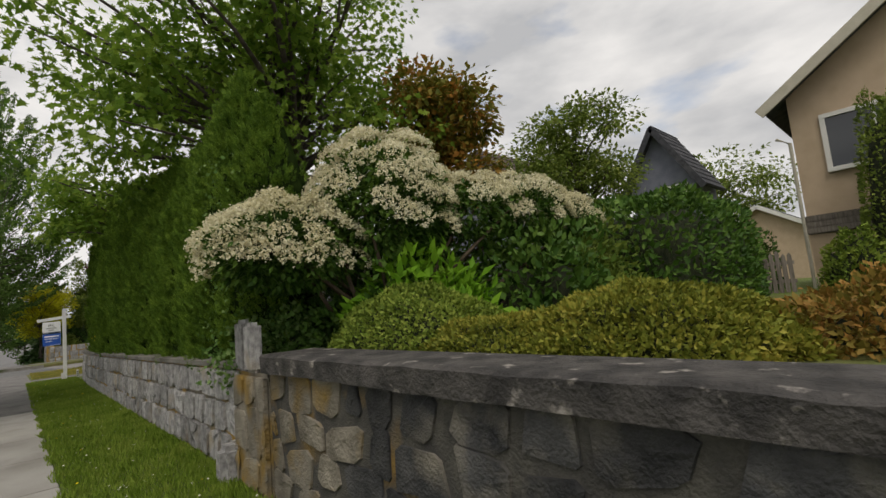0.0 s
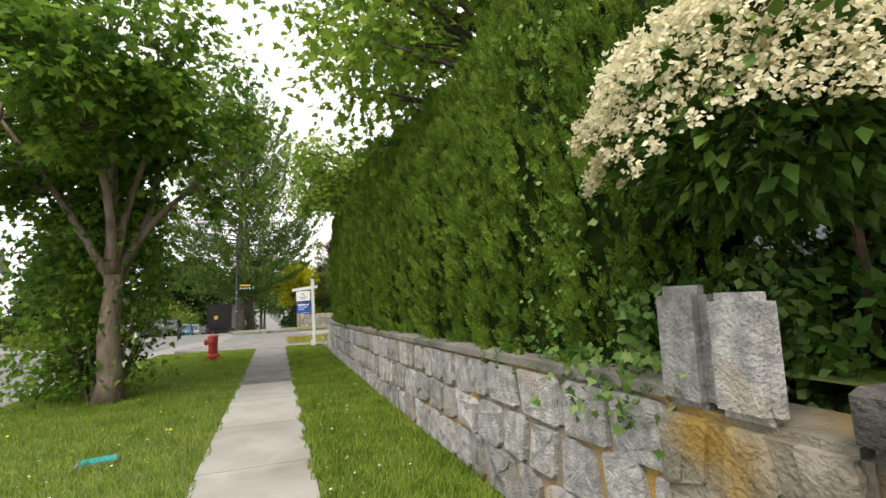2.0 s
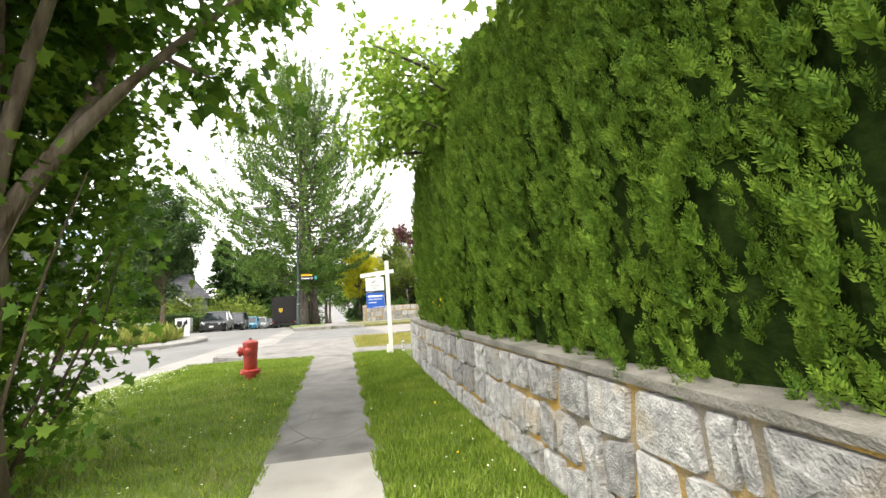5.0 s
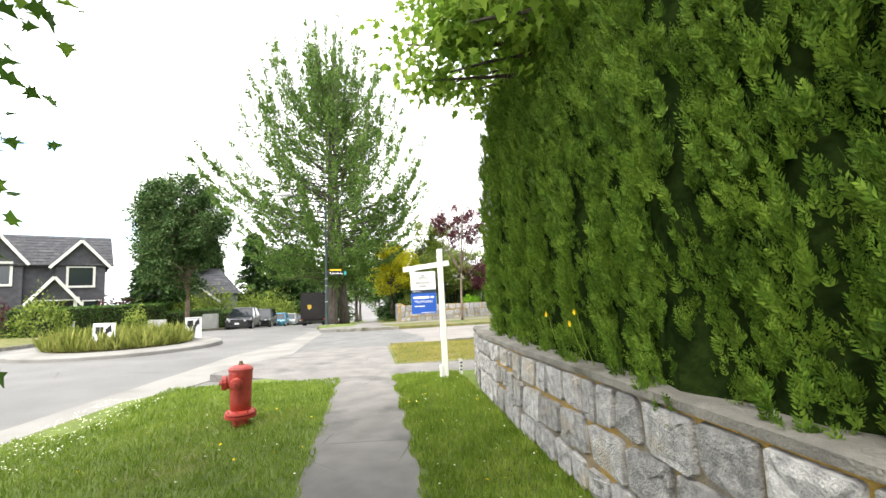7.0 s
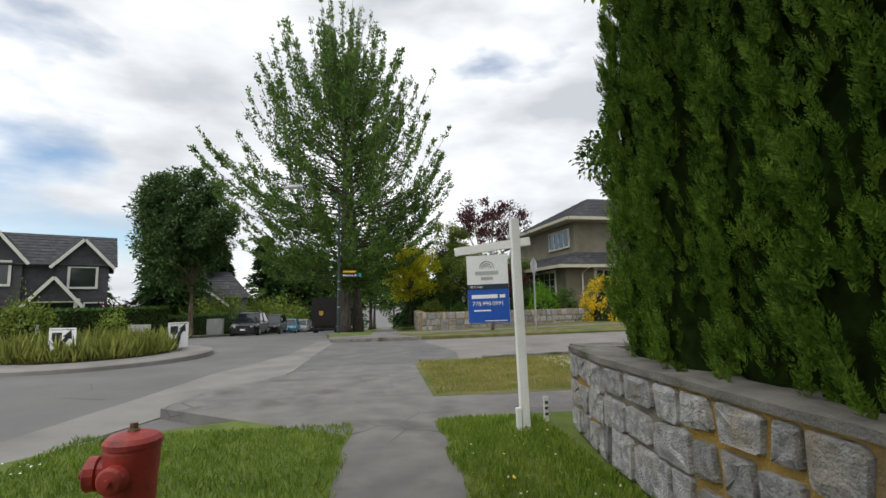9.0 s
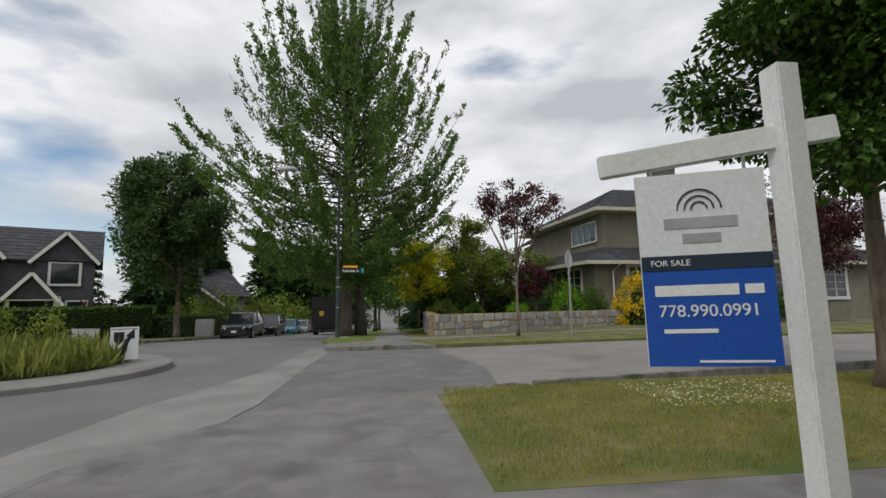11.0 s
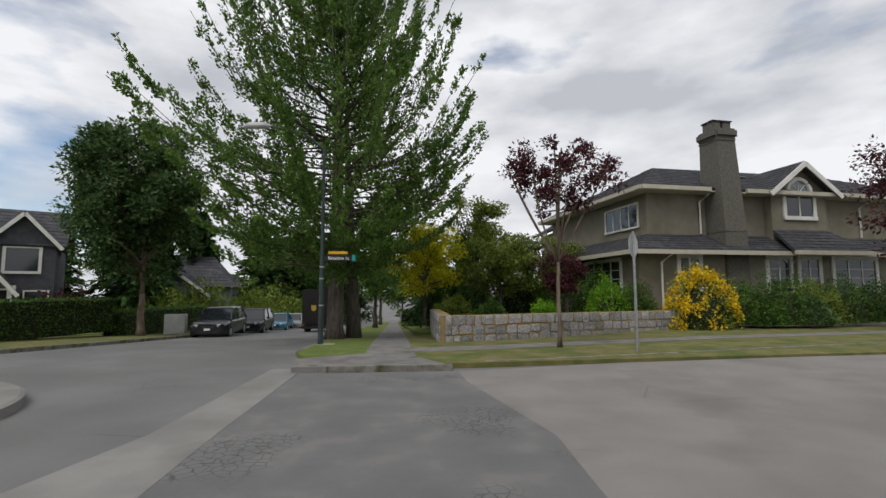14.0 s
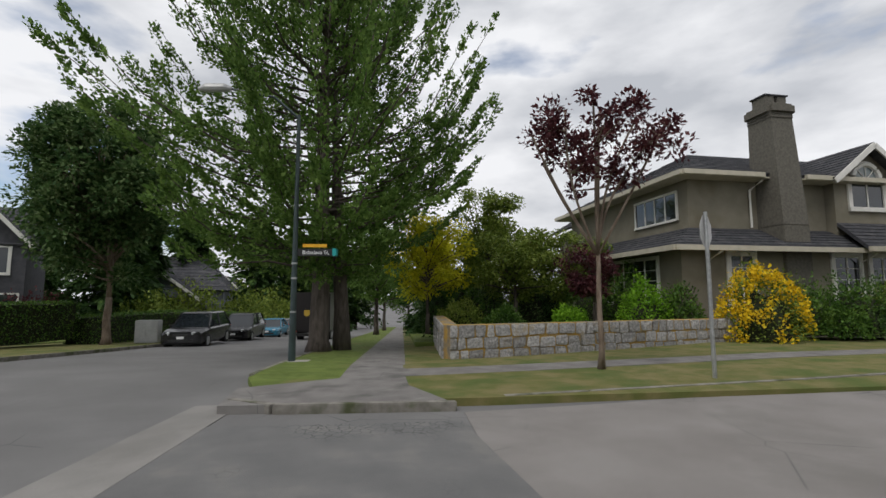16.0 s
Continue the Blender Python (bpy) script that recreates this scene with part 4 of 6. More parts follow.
viburnum()
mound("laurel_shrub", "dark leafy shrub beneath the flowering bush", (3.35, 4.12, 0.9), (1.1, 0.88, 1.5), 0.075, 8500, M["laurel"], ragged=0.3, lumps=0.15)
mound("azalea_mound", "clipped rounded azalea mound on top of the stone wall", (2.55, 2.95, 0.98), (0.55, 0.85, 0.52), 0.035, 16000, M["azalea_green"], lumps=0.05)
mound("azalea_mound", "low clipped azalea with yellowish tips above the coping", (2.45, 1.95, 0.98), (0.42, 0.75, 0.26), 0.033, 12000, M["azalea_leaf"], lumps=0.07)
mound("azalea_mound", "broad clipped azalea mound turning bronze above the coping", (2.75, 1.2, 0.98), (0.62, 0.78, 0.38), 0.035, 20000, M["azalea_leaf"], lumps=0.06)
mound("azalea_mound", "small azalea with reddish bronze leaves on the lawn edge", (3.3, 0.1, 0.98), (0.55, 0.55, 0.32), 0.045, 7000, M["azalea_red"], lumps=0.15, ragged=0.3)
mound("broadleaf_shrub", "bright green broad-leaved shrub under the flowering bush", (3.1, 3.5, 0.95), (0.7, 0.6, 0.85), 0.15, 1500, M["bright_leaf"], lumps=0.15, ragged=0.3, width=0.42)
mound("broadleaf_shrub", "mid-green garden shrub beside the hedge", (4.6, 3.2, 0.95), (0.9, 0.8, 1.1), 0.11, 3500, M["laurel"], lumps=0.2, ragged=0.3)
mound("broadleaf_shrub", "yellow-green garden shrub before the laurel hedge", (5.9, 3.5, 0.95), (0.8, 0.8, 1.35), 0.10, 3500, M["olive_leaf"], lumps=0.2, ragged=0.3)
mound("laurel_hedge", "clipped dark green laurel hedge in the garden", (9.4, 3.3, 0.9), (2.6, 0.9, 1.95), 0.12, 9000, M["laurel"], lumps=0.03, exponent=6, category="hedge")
mound("laurel_hedge", "low clipped hedge beside the timber fence", (13.6, 4.0, 0.9), (2.0, 1.2, 1.7), 0.12, 4000, M["laurel"], lumps=0.04, exponent=6, category="hedge")
mound("clipped_shrub", "tall rounded yellowish shrub against the tan house", (13.0, 0.1, 0.92), (0.8, 0.75, 3.7), 0.09, 7000, M["olive_leaf"], lumps=0.06, exponent=3)
mound("clipped_shrub", "low layered shrub at the tan house's corner", (12.3, 1.0, 0.92), (0.7, 0.6, 1.05), 0.08, 4000, M["azalea_green"], lumps=0.15)
tree("garden_tree", "olive green garden tree behind the laurel hedge", (12.0, 6.6, 0.9), 2.4, 0.14, (0, 0, 4.1, 2.6, 1.9, 1.6), 48, 13000, 0.13, M["olive_leaf"], M["bark_dark"], spread=0.7)
tree("garden_tree", "distant rounded green tree beyond the roofs", (42, 12, 0.9), 4.0, 0.3, (0, 0, 7.0, 6, 6, 3.5), 60, 8000, 0.35, M["olive_leaf"], M["bark_dark"], spread=1.6)
mound("ivy", "pale variegated ivy trailing over the pillar and wall", (2.2, 4.5, 0.8), (0.5, 0.42, 0.55), 0.055, 3800, M["ivy"], lumps=0.25, ragged=0.35, width=0.8, category="climbing plant")
iv = thing("ivy_trails", "ivy stems hanging down over the granite wall", "climbing plant", at=(1.58, 4.7, 0.0))
n = 120
P = np.stack([rng.uniform(-0.12, 0.1, n), rng.normal(size=n) * 0.3, 1.1 - rng.random(n) ** 1.5 * 0.35], 1)
part("foliage", leaves("foliage", P, rng.normal(size=(n, 3)) + (-0.3, 0, -0.8), rng.normal(size=(n, 3)) * 0.4 + (-1, 0, 0.3), 0.055 * rng.uniform(0.5, 1.3, n), 0.9, M["ivy"], True), M["ivy"], iv)
iv2 = thing("ivy_trails", "ivy climbing up the face of the cedar hedge", "climbing plant", at=(1.7, 5.2, 0.9))
n = 420
P = np.stack([rng.uniform(-0.08, 0.06, n), -0.1 + rng.normal(size=n) * 0.34, rng.random(n) ** 1.7 * 2.2], 1)
part("foliage", leaves("foliage", P, rng.normal(size=(n, 3)) + (-0.3, 0, -0.8), rng.normal(size=(n, 3)) * 0.4 + (-1, 0, 0.3), 0.042 * rng.uniform(0.5, 1.3, n), 0.95, M["ivy"]), M["ivy"], iv2)

fence = thing("picket_fence", "weathered grey timber picket fence between garden hedges", "fence", at=(12.2, 2.75, 0.92), rz=-70)
for k in range(14):
    h = 0.82 + 0.05 * math.sin(k * 1.9)
    part("picket", Build().prism([(0.11 * k - 0.8, 0), (0.11 * k - 0.72, 0), (0.11 * k - 0.72, h), (0.11 * k - 0.76, h + 0.06), (0.11 * k - 0.8, h)], 0.02, Matrix()), M["timber_grey"], fence)
for z in (0.2, 0.6):
    part("rail", Build().box((-0.85, 0.024, z), (0.75, 0.06, z + 0.08)), M["timber_grey"], fence)


# ---------------------------------------------------------------- hydrant, sale sign and street furniture
hy = thing("fire_hydrant", "faded red iron fire hydrant standing in the grass", "hydrant", at=(-1.41, 16.43, -0.02))
part("base_flange", Build().lathe([(0.09, 0), (0.09, 0.1), (0.17, 0.105), (0.175, 0.13), (0.13, 0.14), (0.17, 0.15), (0.165, 0.172), (0.11, 0.19)], 20), M["red_paint"], hy, smooth=False)
part("barrel", Build().lathe([(0.112, 0.17), (0.115, 0.3), (0.118, 0.45), (0.125, 0.52), (0.128, 0.6), (0.13, 0.625)], 24), M["red_paint"], hy, smooth=True)
part("bonnet", Build().lathe([(0.134, 0.625), (0.134, 0.65), (0.115, 0.672), (0.075, 0.688), (0.03, 0.694)], 24), M["red_paint"], hy)
part("operating_nut", Build().lathe([(0.035, 0.69), (0.03, 0.705), (0.022, 0.708), (0.02, 0.735)], 6), M["hydrant_cap"], hy, "rusty brass nut")
for a, r, ln in ((190, 0.062, 0.2), (265, 0.05, 0.18)):
    m = Matrix.Rotation(radians(a), 4, "Z")
    prof = [(r * 1.1, 0.08), (r * 1.1, ln - 0.06), (r * 1.35, ln - 0.055), (r * 1.35, ln - 0.01), (r * 1.1, ln), (r * 0.4, ln + 0.005), (r * 0.35, ln + 0.025)]
    part("outlet", Build().tube([m @ Vector((d, 0, 0.5)) for q, d in prof], [q for q, d in prof], 14), M["red_paint"], hy)
for k in range(8):
    a = 2 * math.pi * k / 8
    part("bolt", Build().tube([(0.148 * math.cos(a), 0.148 * math.sin(a), 0.165), (0.148 * math.cos(a), 0.148 * math.sin(a), 0.19)], [0.012, 0.012], 6), M["red_paint"], hy)

ss = new("sale_sign")
ss.matrix_basis = pose(1.31, 18.48, 0, 0, -1.2, 0)
tagged(ss, "white timber post with a hanging white and blue sale board", "sign")
part("post", Build().box((-0.045, -0.045, -0.3), (0.045, 0.045, 2.17)), M["white_paint"], ss, bevel=0.006)
part("arm", Build().box((-0.66, -0.02, -0.04), (0.16, 0.02, 0.05)), M["white_paint"], ss, bevel=0.005).matrix_basis = pose(0, 0, 1.9, 0, -5, -20)
bd = part("board", Build().box((-0.44, -0.006, -0.78), (0.0, 0.006, -0.065)), M["white_board"], ss, "white and blue sale board")
bd.matrix_basis = pose(-0.09, 0.02, 1.86, 0, 0, -20)
part("blue_panel", Build().box((-0.439, -0.0085, -0.779), (-0.001, -0.0061, -0.40)), M["blue_board"], bd)
part("dark_band", Build().box((-0.439, -0.0105, -0.43), (-0.001, -0.0086, -0.375)), M["navy_board"], bd)
RX = Matrix.Rotation(radians(90), 4, "X")
text("lettering", "FOR SALE", 0.032, M["white_ink"], Matrix.Translation((-0.34, -0.0125, -0.413)) @ RX, bd)
text("lettering", "778.990.0991", 0.062, M["white_ink"], Matrix.Translation((-0.225, -0.0105, -0.60)) @ RX, bd)
for x0, x1, z0, z1, mm in ((-0.4, -0.12, -0.525, -0.485, "white_ink"), (-0.1, -0.04, -0.522, -0.488, "white_ink"), (-0.38, -0.2, -0.66, -0.645, "white_ink"), (-0.27, -0.03, -0.765, -0.757, "white_ink")):
    part("printed_bar", Build().box((x0, -0.0105, z0), (x1, -0.0087, z1)), M[mm], bd)
for x0, x1, z0, z1 in ((-0.35, -0.1, -0.275, -0.235), (-0.29, -0.16, -0.33, -0.295)):
    part("printed_bar", Build().box((x0, -0.0085, z0), (x1, -0.0063, z1)), M["sign_grey"], bd)
for rr in (0.075, 0.05, 0.028):
    pts = [(-0.225 + rr * math.cos(a), -0.0075, -0.205 + rr * math.sin(a)) for a in np.linspace(0, math.pi, 12)]
    part("emblem_arc", Build().tube(pts, [0.004] * 12, 4), M["ink"], bd)
for x in (-0.38, -0.06):
    part("hook", Build().tube([(x, 0, -0.07), (x, 0, -0.01)], [0.006, 0.006], 6), M["galvanised"], bd)
part("wedge", Build().box((-0.1, -0.06, -0.1), (-0.045, -0.01, 0.22)), M["white_paint"], ss, bevel=0.006)
stk = thing("marker_stake", "short white painted timber stake in the grass", "stake", at=(1.62, 18.72, 0), rz=10)
part("stake_body", Build().box((-0.03, -0.01, -0.2), (0.03, 0.01, 0.26)), M["white_paint"], stk, bevel=0.004)
for z in (0.06, 0.12, 0.18):
    part("printed_bar", Build().box((-0.02, -0.0135, z), (0.02, -0.0105, z + 0.03)), M["ink"], stk)

lid = thing("service_lid", "small dark lid with teal paint sunk in the grass", "utility cover", at=(-1.37, 8.07, 0.0), rz=12)
part("rim", Build().box((-0.17, -0.12, -0.06), (0.17, 0.12, 0.012)), M["kerb"], lid, bevel=0.01)
part("cover", Build().box((-0.14, -0.09, -0.02), (0.14, 0.09, 0.02)), M["teal_sign"], lid, "teal painted cover", bevel=0.006)

# lamp post with street name plates
lp = thing("street_lamp", "dark green lamp post with a long arm and street signs", "street lamp", at=(-2.45, 37.6, road_z(-2.4, 37.6) + 0.1))
part("pole", Build().tube([(0, 0, 0), (0, 0, 1.2), (0, 0, 4.5), (0, 0, 6.8)], [0.1, 0.085, 0.06, 0.05], 12), M["pole_green"], lp)
part("foot_plate", Build().box((-0.1, -0.2, 0), (0.45, 0.2, 0.03)), M["concrete"], lp)
part("arm", Build().tube([(0, 0, 6.7), (-0.7, 0, 7.3), (-1.95, 0, 7.5)], [0.045, 0.035, 0.03], 8), M["pole_green"], lp)
part("lamp_head", Build().tube([(-1.85, 0, 7.5), (-2.05, 0, 7.52), (-2.55, 0, 7.5), (-2.75, 0, 7.46)], [0.05, 0.12, 0.12, 0.04], 10), M["sign_grey"], lp)
npl = part("name_plate", Build().box((0.06, -0.012, 2.83), (1.0, 0.012, 3.03)), M["sign_black"], lp, "black street name plate")
text("lettering", "Balaclava St.", 0.15, M["white_ink"], Matrix.Translation((0.56, -0.0145, 2.88)) @ RX, npl)
part("yellow_plate", Build().box((0.2, -0.012, 3.07), (0.85, 0.012, 3.16)), M["yellow_sign"], lp)
part("teal_plate", Build().box((1.02, -0.15, 2.83), (1.12, 0.15, 3.03)), M["teal_sign"], lp)
for z in (1.3, 2.2, 2.6):
    part("clamp", Build().lathe([(0.085, z), (0.085, z + 0.05)], 12), M["galvanised"], lp)

sp = thing("stop_sign_post", "grey back of a sign on a galvanised post", "sign", at=(6.4, 33.3, 0.02))
part("post", Build().tube([(0, 0, -0.2), (0, 0, 3.1)], [0.04, 0.035], 10), M["galvanised"], sp)
part("plate", Build().prism([(0.19 * math.cos(radians(22.5 + 45 * k)) / 0.92, 2.72 + 0.31 * math.sin(radians(22.5 + 45 * k)) / 0.92) for k in range(8)], 0.008, pose(0.02, 0.04, 0, 0, 0, 25)), M["sign_grey"], sp)

# ---------------------------------------------------------------- traffic island
isl_c, isl_r = (-8.3, 28.0), 3.05
isl_z = road_z(*isl_c)
isl = tagged(part("traffic_island", Build().lathe([(isl_r, -0.2), (isl_r, 0.12), (isl_r - 0.06, 0.15), (isl_r - 0.85, 0.17), (isl_r - 0.9, 0.16), (0.05, 0.2)], 64, (*isl_c, isl_z)), M["concrete_road"]), "round traffic island with a pale concrete rim", "traffic island", kind="structure")
tagged(part("island_soil", Build().lathe([(isl_r - 0.9, 0.15), (isl_r - 1.3, 0.2), (0.05, 0.24)], 40, (*isl_c, isl_z)), M["soil"]), "planted soil of the traffic island", "soil", kind="structure")


def blades(name, label, P, h, w, material, category="grass", lean=0.35):
    n = len(P)
    D = np.stack([rng.normal(size=n) * lean, rng.normal(size=n) * lean, np.ones(n)], 1)
    return tagged(new(name, leaves(name, P, D, rng.normal(size=(n, 3)), h * rng.uniform(0.5, 1.3, n), w, material)), label, category, kind="stuff")


n = 6000
a, q = rng.random(n) * 6.283, np.sqrt(rng.random(n)) * 2.15
blades("island_grass", "tall pale grasses and lavender growing on the island", np.stack([isl_c[0] + q * np.cos(a), isl_c[1] + q * np.sin(a), np.full(n, isl_z + 0.17)], 1), 0.5 * (0.6 + 0.7 * rng.random(n)), 0.05, M["tall_grass"])
for x, y, r, hgt in ((-8.6, 29.6, 0.45, 1.1), (-6.8, 27.6, 0.4, 0.4), (-9.7, 27.8, 0.4, 0.5)):
    mound("island_shrub", "loose pale green shrub on the traffic island", (x, y, isl_z + 0.2), (r, r, hgt), 0.08, 1200, M["olive_leaf"], ragged=0.5, lumps=0.25)


def keep_sign(x, y, rz, w, h, arrow=True):
    ob = thing("keep_right_sign", "white board with a black curved arrow on the island" if arrow else "plain grey back of a traffic board on the island", "sign", "", (x, y, isl_z + 0.15), rz)
    part("plate", Build().box((-w / 2, -0.008, 0.1), (w / 2, 0.008, 0.1 + h)), M["white_board"] if arrow else M["sign_grey"], ob, bevel=0.003)
    part("post", Build().box((-0.03, 0.012, -0.1), (0.03, 0.05, h)), M["galvanised"], ob)
    if arrow:
        zc = 0.1 + h / 2
        part("border_line", Build().box((-w * 0.45, -0.011, 0.1 + h * 0.93), (w * 0.45, -0.0085, 0.1 + h * 0.95)), M["ink"], ob)
        pts = [(w * (-0.2 + 0.45 * s + 0.06 * math.sin(6.28 * s)), -0.012, zc + h * (-0.38 + 0.6 * s)) for s in np.linspace(0, 1, 10)]
        b = Build()
        v, f = [], []
        for i, p in enumerate(pts):
            t = w * (0.11 - 0.03 * i / 9)
            v += [(p[0] - t, p[1], p[2] + t * 0.3), (p[0] + t, p[1], p[2] - t * 0.3)]
        b.add(v, [(2 * i, 2 * i + 1, 2 * i + 3, 2 * i + 2) for i in range(9)])
        b.add([(w * 0.02, -0.012, zc + h * 0.22), (w * 0.36, -0.012, zc + h * 0.12), (w * 0.33, -0.012, zc + h * 0.44)], [(0, 1, 2)])
        part("arrow", b, M["sign_black"], ob)
        part("shield", Build().prism([(-w * 0.38, zc + h * 0.35), (-w * 0.02, zc + h * 0.35), (-w * 0.02, zc + h * 0.1), (-w * 0.2, zc - h * 0.05), (-w * 0.38, zc + h * 0.1)], 0.002, pose(0, -0.0115, 0)), M["sign_black"], ob)


keep_sign(-8.0, 26.3, -6, 0.66, 0.74)
keep_sign(-6.2, 28.4, 38, 0.55, 0.74)
keep_sign(-8.3, 30.5, 170, 0.78, 0.62, False)
keep_sign(-10.2, 28.7, 120, 0.6, 0.75, False)


# ---------------------------------------------------------------- vehicles
def loft(sections, n_mat, name, parent, label=""):
    """Closed rings of equal length, skinned along the car."""
    k = len(sections[0])
    v = [p for s in sections for p in s]
    f = [(i * k + j, i * k + (j + 1) % k, (i + 1) * k + (j + 1) % k, (i + 1) * k + j) for i in range(len(sections) - 1) for j in range(k)]
    f += [tuple(range(k)), tuple(range((len(sections) - 1) * k, len(sections) * k))]
    return part(name, Build().add(v, f), n_mat, parent, label, smooth=False)


def car(label, at, rz, paint, ln, wd, ht, suv=True):
    """Front faces -y."""
    ob = thing("parked_car", label, "car", "cars parked along the kerb", at, rz)
    w = wd / 2
    belt = ht * 0.58

    def ring(y, half, z0, z1, r=0.1):
        return [(-half, y, z0 + r), (-half + r * 0.6, y, z0), (half - r * 0.6, y, z0), (half, y, z0 + r), (half * 1.0, y, z1 - r), (half - r, y, z1), (-half + r, y, z1), (-half, y, z1 - r)]

    hood = ht * 0.57
    loft([ring(-ln / 2, w * 0.8, 0.32, hood * 0.78), ring(-ln / 2 + 0.1, w * 0.93, 0.24, hood * 0.86), ring(-ln / 2 + 0.6, w, 0.22, hood * 0.95), ring(-ln / 2 + 1.25, w, 0.22, belt * 1.0), ring(ln / 2 - 0.6, w, 0.24, belt * 1.03), ring(ln / 2 - 0.1, w * 0.95, 0.28, belt * 1.0), ring(ln / 2, w * 0.88, 0.36, belt * 0.9)], paint, "body", ob)
    y0, y1, y2, y3 = -ln / 2 + 1.15, -ln / 2 + 1.95, (ln / 2 - 0.75 if suv else ln / 2 - 1.35), (ln / 2 - 0.15 if suv else ln / 2 - 0.5)

    def cab(sc, zt, dy):
        return [[(-w * 0.93 * sc, y0 + dy, belt - 0.02), (w * 0.93 * sc, y0 + dy, belt - 0.02), (w * 0.93 * sc, y3 - dy, belt - 0.02), (-w * 0.93 * sc, y3 - dy, belt - 0.02)],
                [(-w * 0.74 * sc, y1 + dy, zt), (w * 0.74 * sc, y1 + dy, zt), (w * 0.74 * sc, y2 - dy, zt), (-w * 0.74 * sc, y2 - dy, zt)]]

    lo, hi = cab(1, ht - 0.05, 0)
    part("window", Build().add(lo + hi, ((0, 1, 5, 4), (1, 2, 6, 5), (2, 3, 7, 6), (3, 0, 4, 7), (4, 5, 6, 7))), M["glass"], ob, "dark glass of the cabin")
    part("roof", Build().add([(-w * 0.76, y1 - 0.05, ht - 0.06), (w * 0.76, y1 - 0.05, ht - 0.06), (w * 0.76, y2 + 0.06, ht - 0.06), (-w * 0.76, y2 + 0.06, ht - 0.06), (-w * 0.66, y1 + 0.1, ht), (w * 0.66, y1 + 0.1, ht), (w * 0.66, y2 - 0.1, ht), (-w * 0.66, y2 - 0.1, ht)], ((0, 1, 5, 4), (1, 2, 6, 5), (2, 3, 7, 6), (3, 0, 4, 7), (4, 5, 6, 7), (3, 2, 1, 0))), paint, ob)
    for s in (-1, 1):
        for a, b in ((lo[0 if s < 0 else 1], hi[0 if s < 0 else 1]), (lo[3 if s < 0 else 2], hi[3 if s < 0 else 2]), (((s * w * 0.935), (y0 + y3) / 2 - 0.1, belt), (s * w * 0.75, (y1 + y2) / 2 - 0.1, ht - 0.05))):
            part("pillar", Build().tube([a, b], [0.045, 0.04], 6), paint, ob)
        part("headlight", Build().box((-0.17, -0.03, -0.07), (0.17, 0.1, 0.07), pose(s * w * 0.68, -ln / 2 + 0.06, hood * 0.76, 12, 0, s * 24)), M["lamp_lens"], ob, bevel=0.02)
        part("mirror", Build().box((-0.11, -0.05, -0.06), (0.11, 0.05, 0.07), pose(s * (w + 0.1), y0 + 0.45, belt + 0.08)), paint, ob, bevel=0.03)
        part("tail_light", Build().box((-0.07, -0.05, -0.12), (0.07, 0.03, 0.12), pose(s * w * 0.85, ln / 2 - 0.03, belt * 0.85)), M["red_paint"], ob)
        for yy in (-ln / 2 + 0.88, ln / 2 - 0.92):
            R = ht * 0.2
            wh = part("wheel", Build().tube([(s * (w - 0.2), yy, R), (s * (w - 0.16), yy, R), (s * (w + 0.005), yy, R), (s * (w + 0.015), yy, R)], [R * 0.93, R, R, R * 0.92], 24), M["rubber"], ob)
            part("rim", Build().tube([(s * (w + 0.01), yy, R), (s * (w + 0.022), yy, R)], [R * 0.66, R * 0.6], 16), M["car_silver"], wh)
    part("grille", Build().box((-w * 0.36, -ln / 2 - 0.012, hood * 0.62), (w * 0.36, -ln / 2 + 0.05, hood * 0.76)), M["sign_black"], ob)
    part("lower_grille", Build().box((-w * 0.6, -ln / 2 - 0.01, 0.36), (w * 0.6, -ln / 2 + 0.05, 0.47)), M["sign_black"], ob)
    part("number_plate", Build().box((-0.16, -ln / 2 - 0.02, 0.5), (0.16, -ln / 2 + 0.02, 0.62)), M["white_board"], ob)
    return ob


for y, x, paint, dims, lab in ((50.6, -10.3, "car_black", (4.7, 1.95, 1.72), "black sport utility car parked facing the crossing"), (57.2, -10.2, "car_black", (4.7, 1.9, 1.75), "second dark utility car parked at the kerb"), (64, -10.1, "car_blue", (4.5, 1.8, 1.45), "blue saloon car parked at the kerb"), (70.5, -10.1, "car_silver", (4.6, 1.8, 1.48), "silver car parked down the street"), (77, -10.1, "car_black", (4.6, 1.8, 1.5), "dark car parked down the street"), (83.5, -10.1, "car_silver", (4.6, 1.8, 1.6), "pale car at the end of the parked row")):
    car(lab, (x, y, road_z(x, y)), 3, M[paint], *dims, suv=dims[2] > 1.6)

tk = thing("delivery_truck", "dark brown step van parked at the kerb", "truck", at=(-5.43, 59, road_z(-5.43, 59)))
part("body", Build().box((-1.15, -3.2, 0.62), (1.15, 3.0, 3.25)), M["truck_brown"], tk, bevel=0.09)
part("rear_door", Build().box((-0.95, -3.235, 0.8), (0.95, -3.2, 3.0)), M["truck_brown"], tk, bevel=0.01)
part("door_seam", Build().box((-0.012, -3.245, 0.82), (0.012, -3.236, 2.98)), M["rubber"], tk)
part("badge", Build().prism([(-0.5, 2.1), (-0.14, 2.1), (-0.14, 1.8), (-0.32, 1.65), (-0.5, 1.8)], 0.01, pose(0, -3.25, 0)), M["gold"], tk)
part("bumper", Build().box((-1.12, -3.45, 0.42), (1.12, -3.2, 0.6)), M["sign_black"], tk, bevel=0.02)
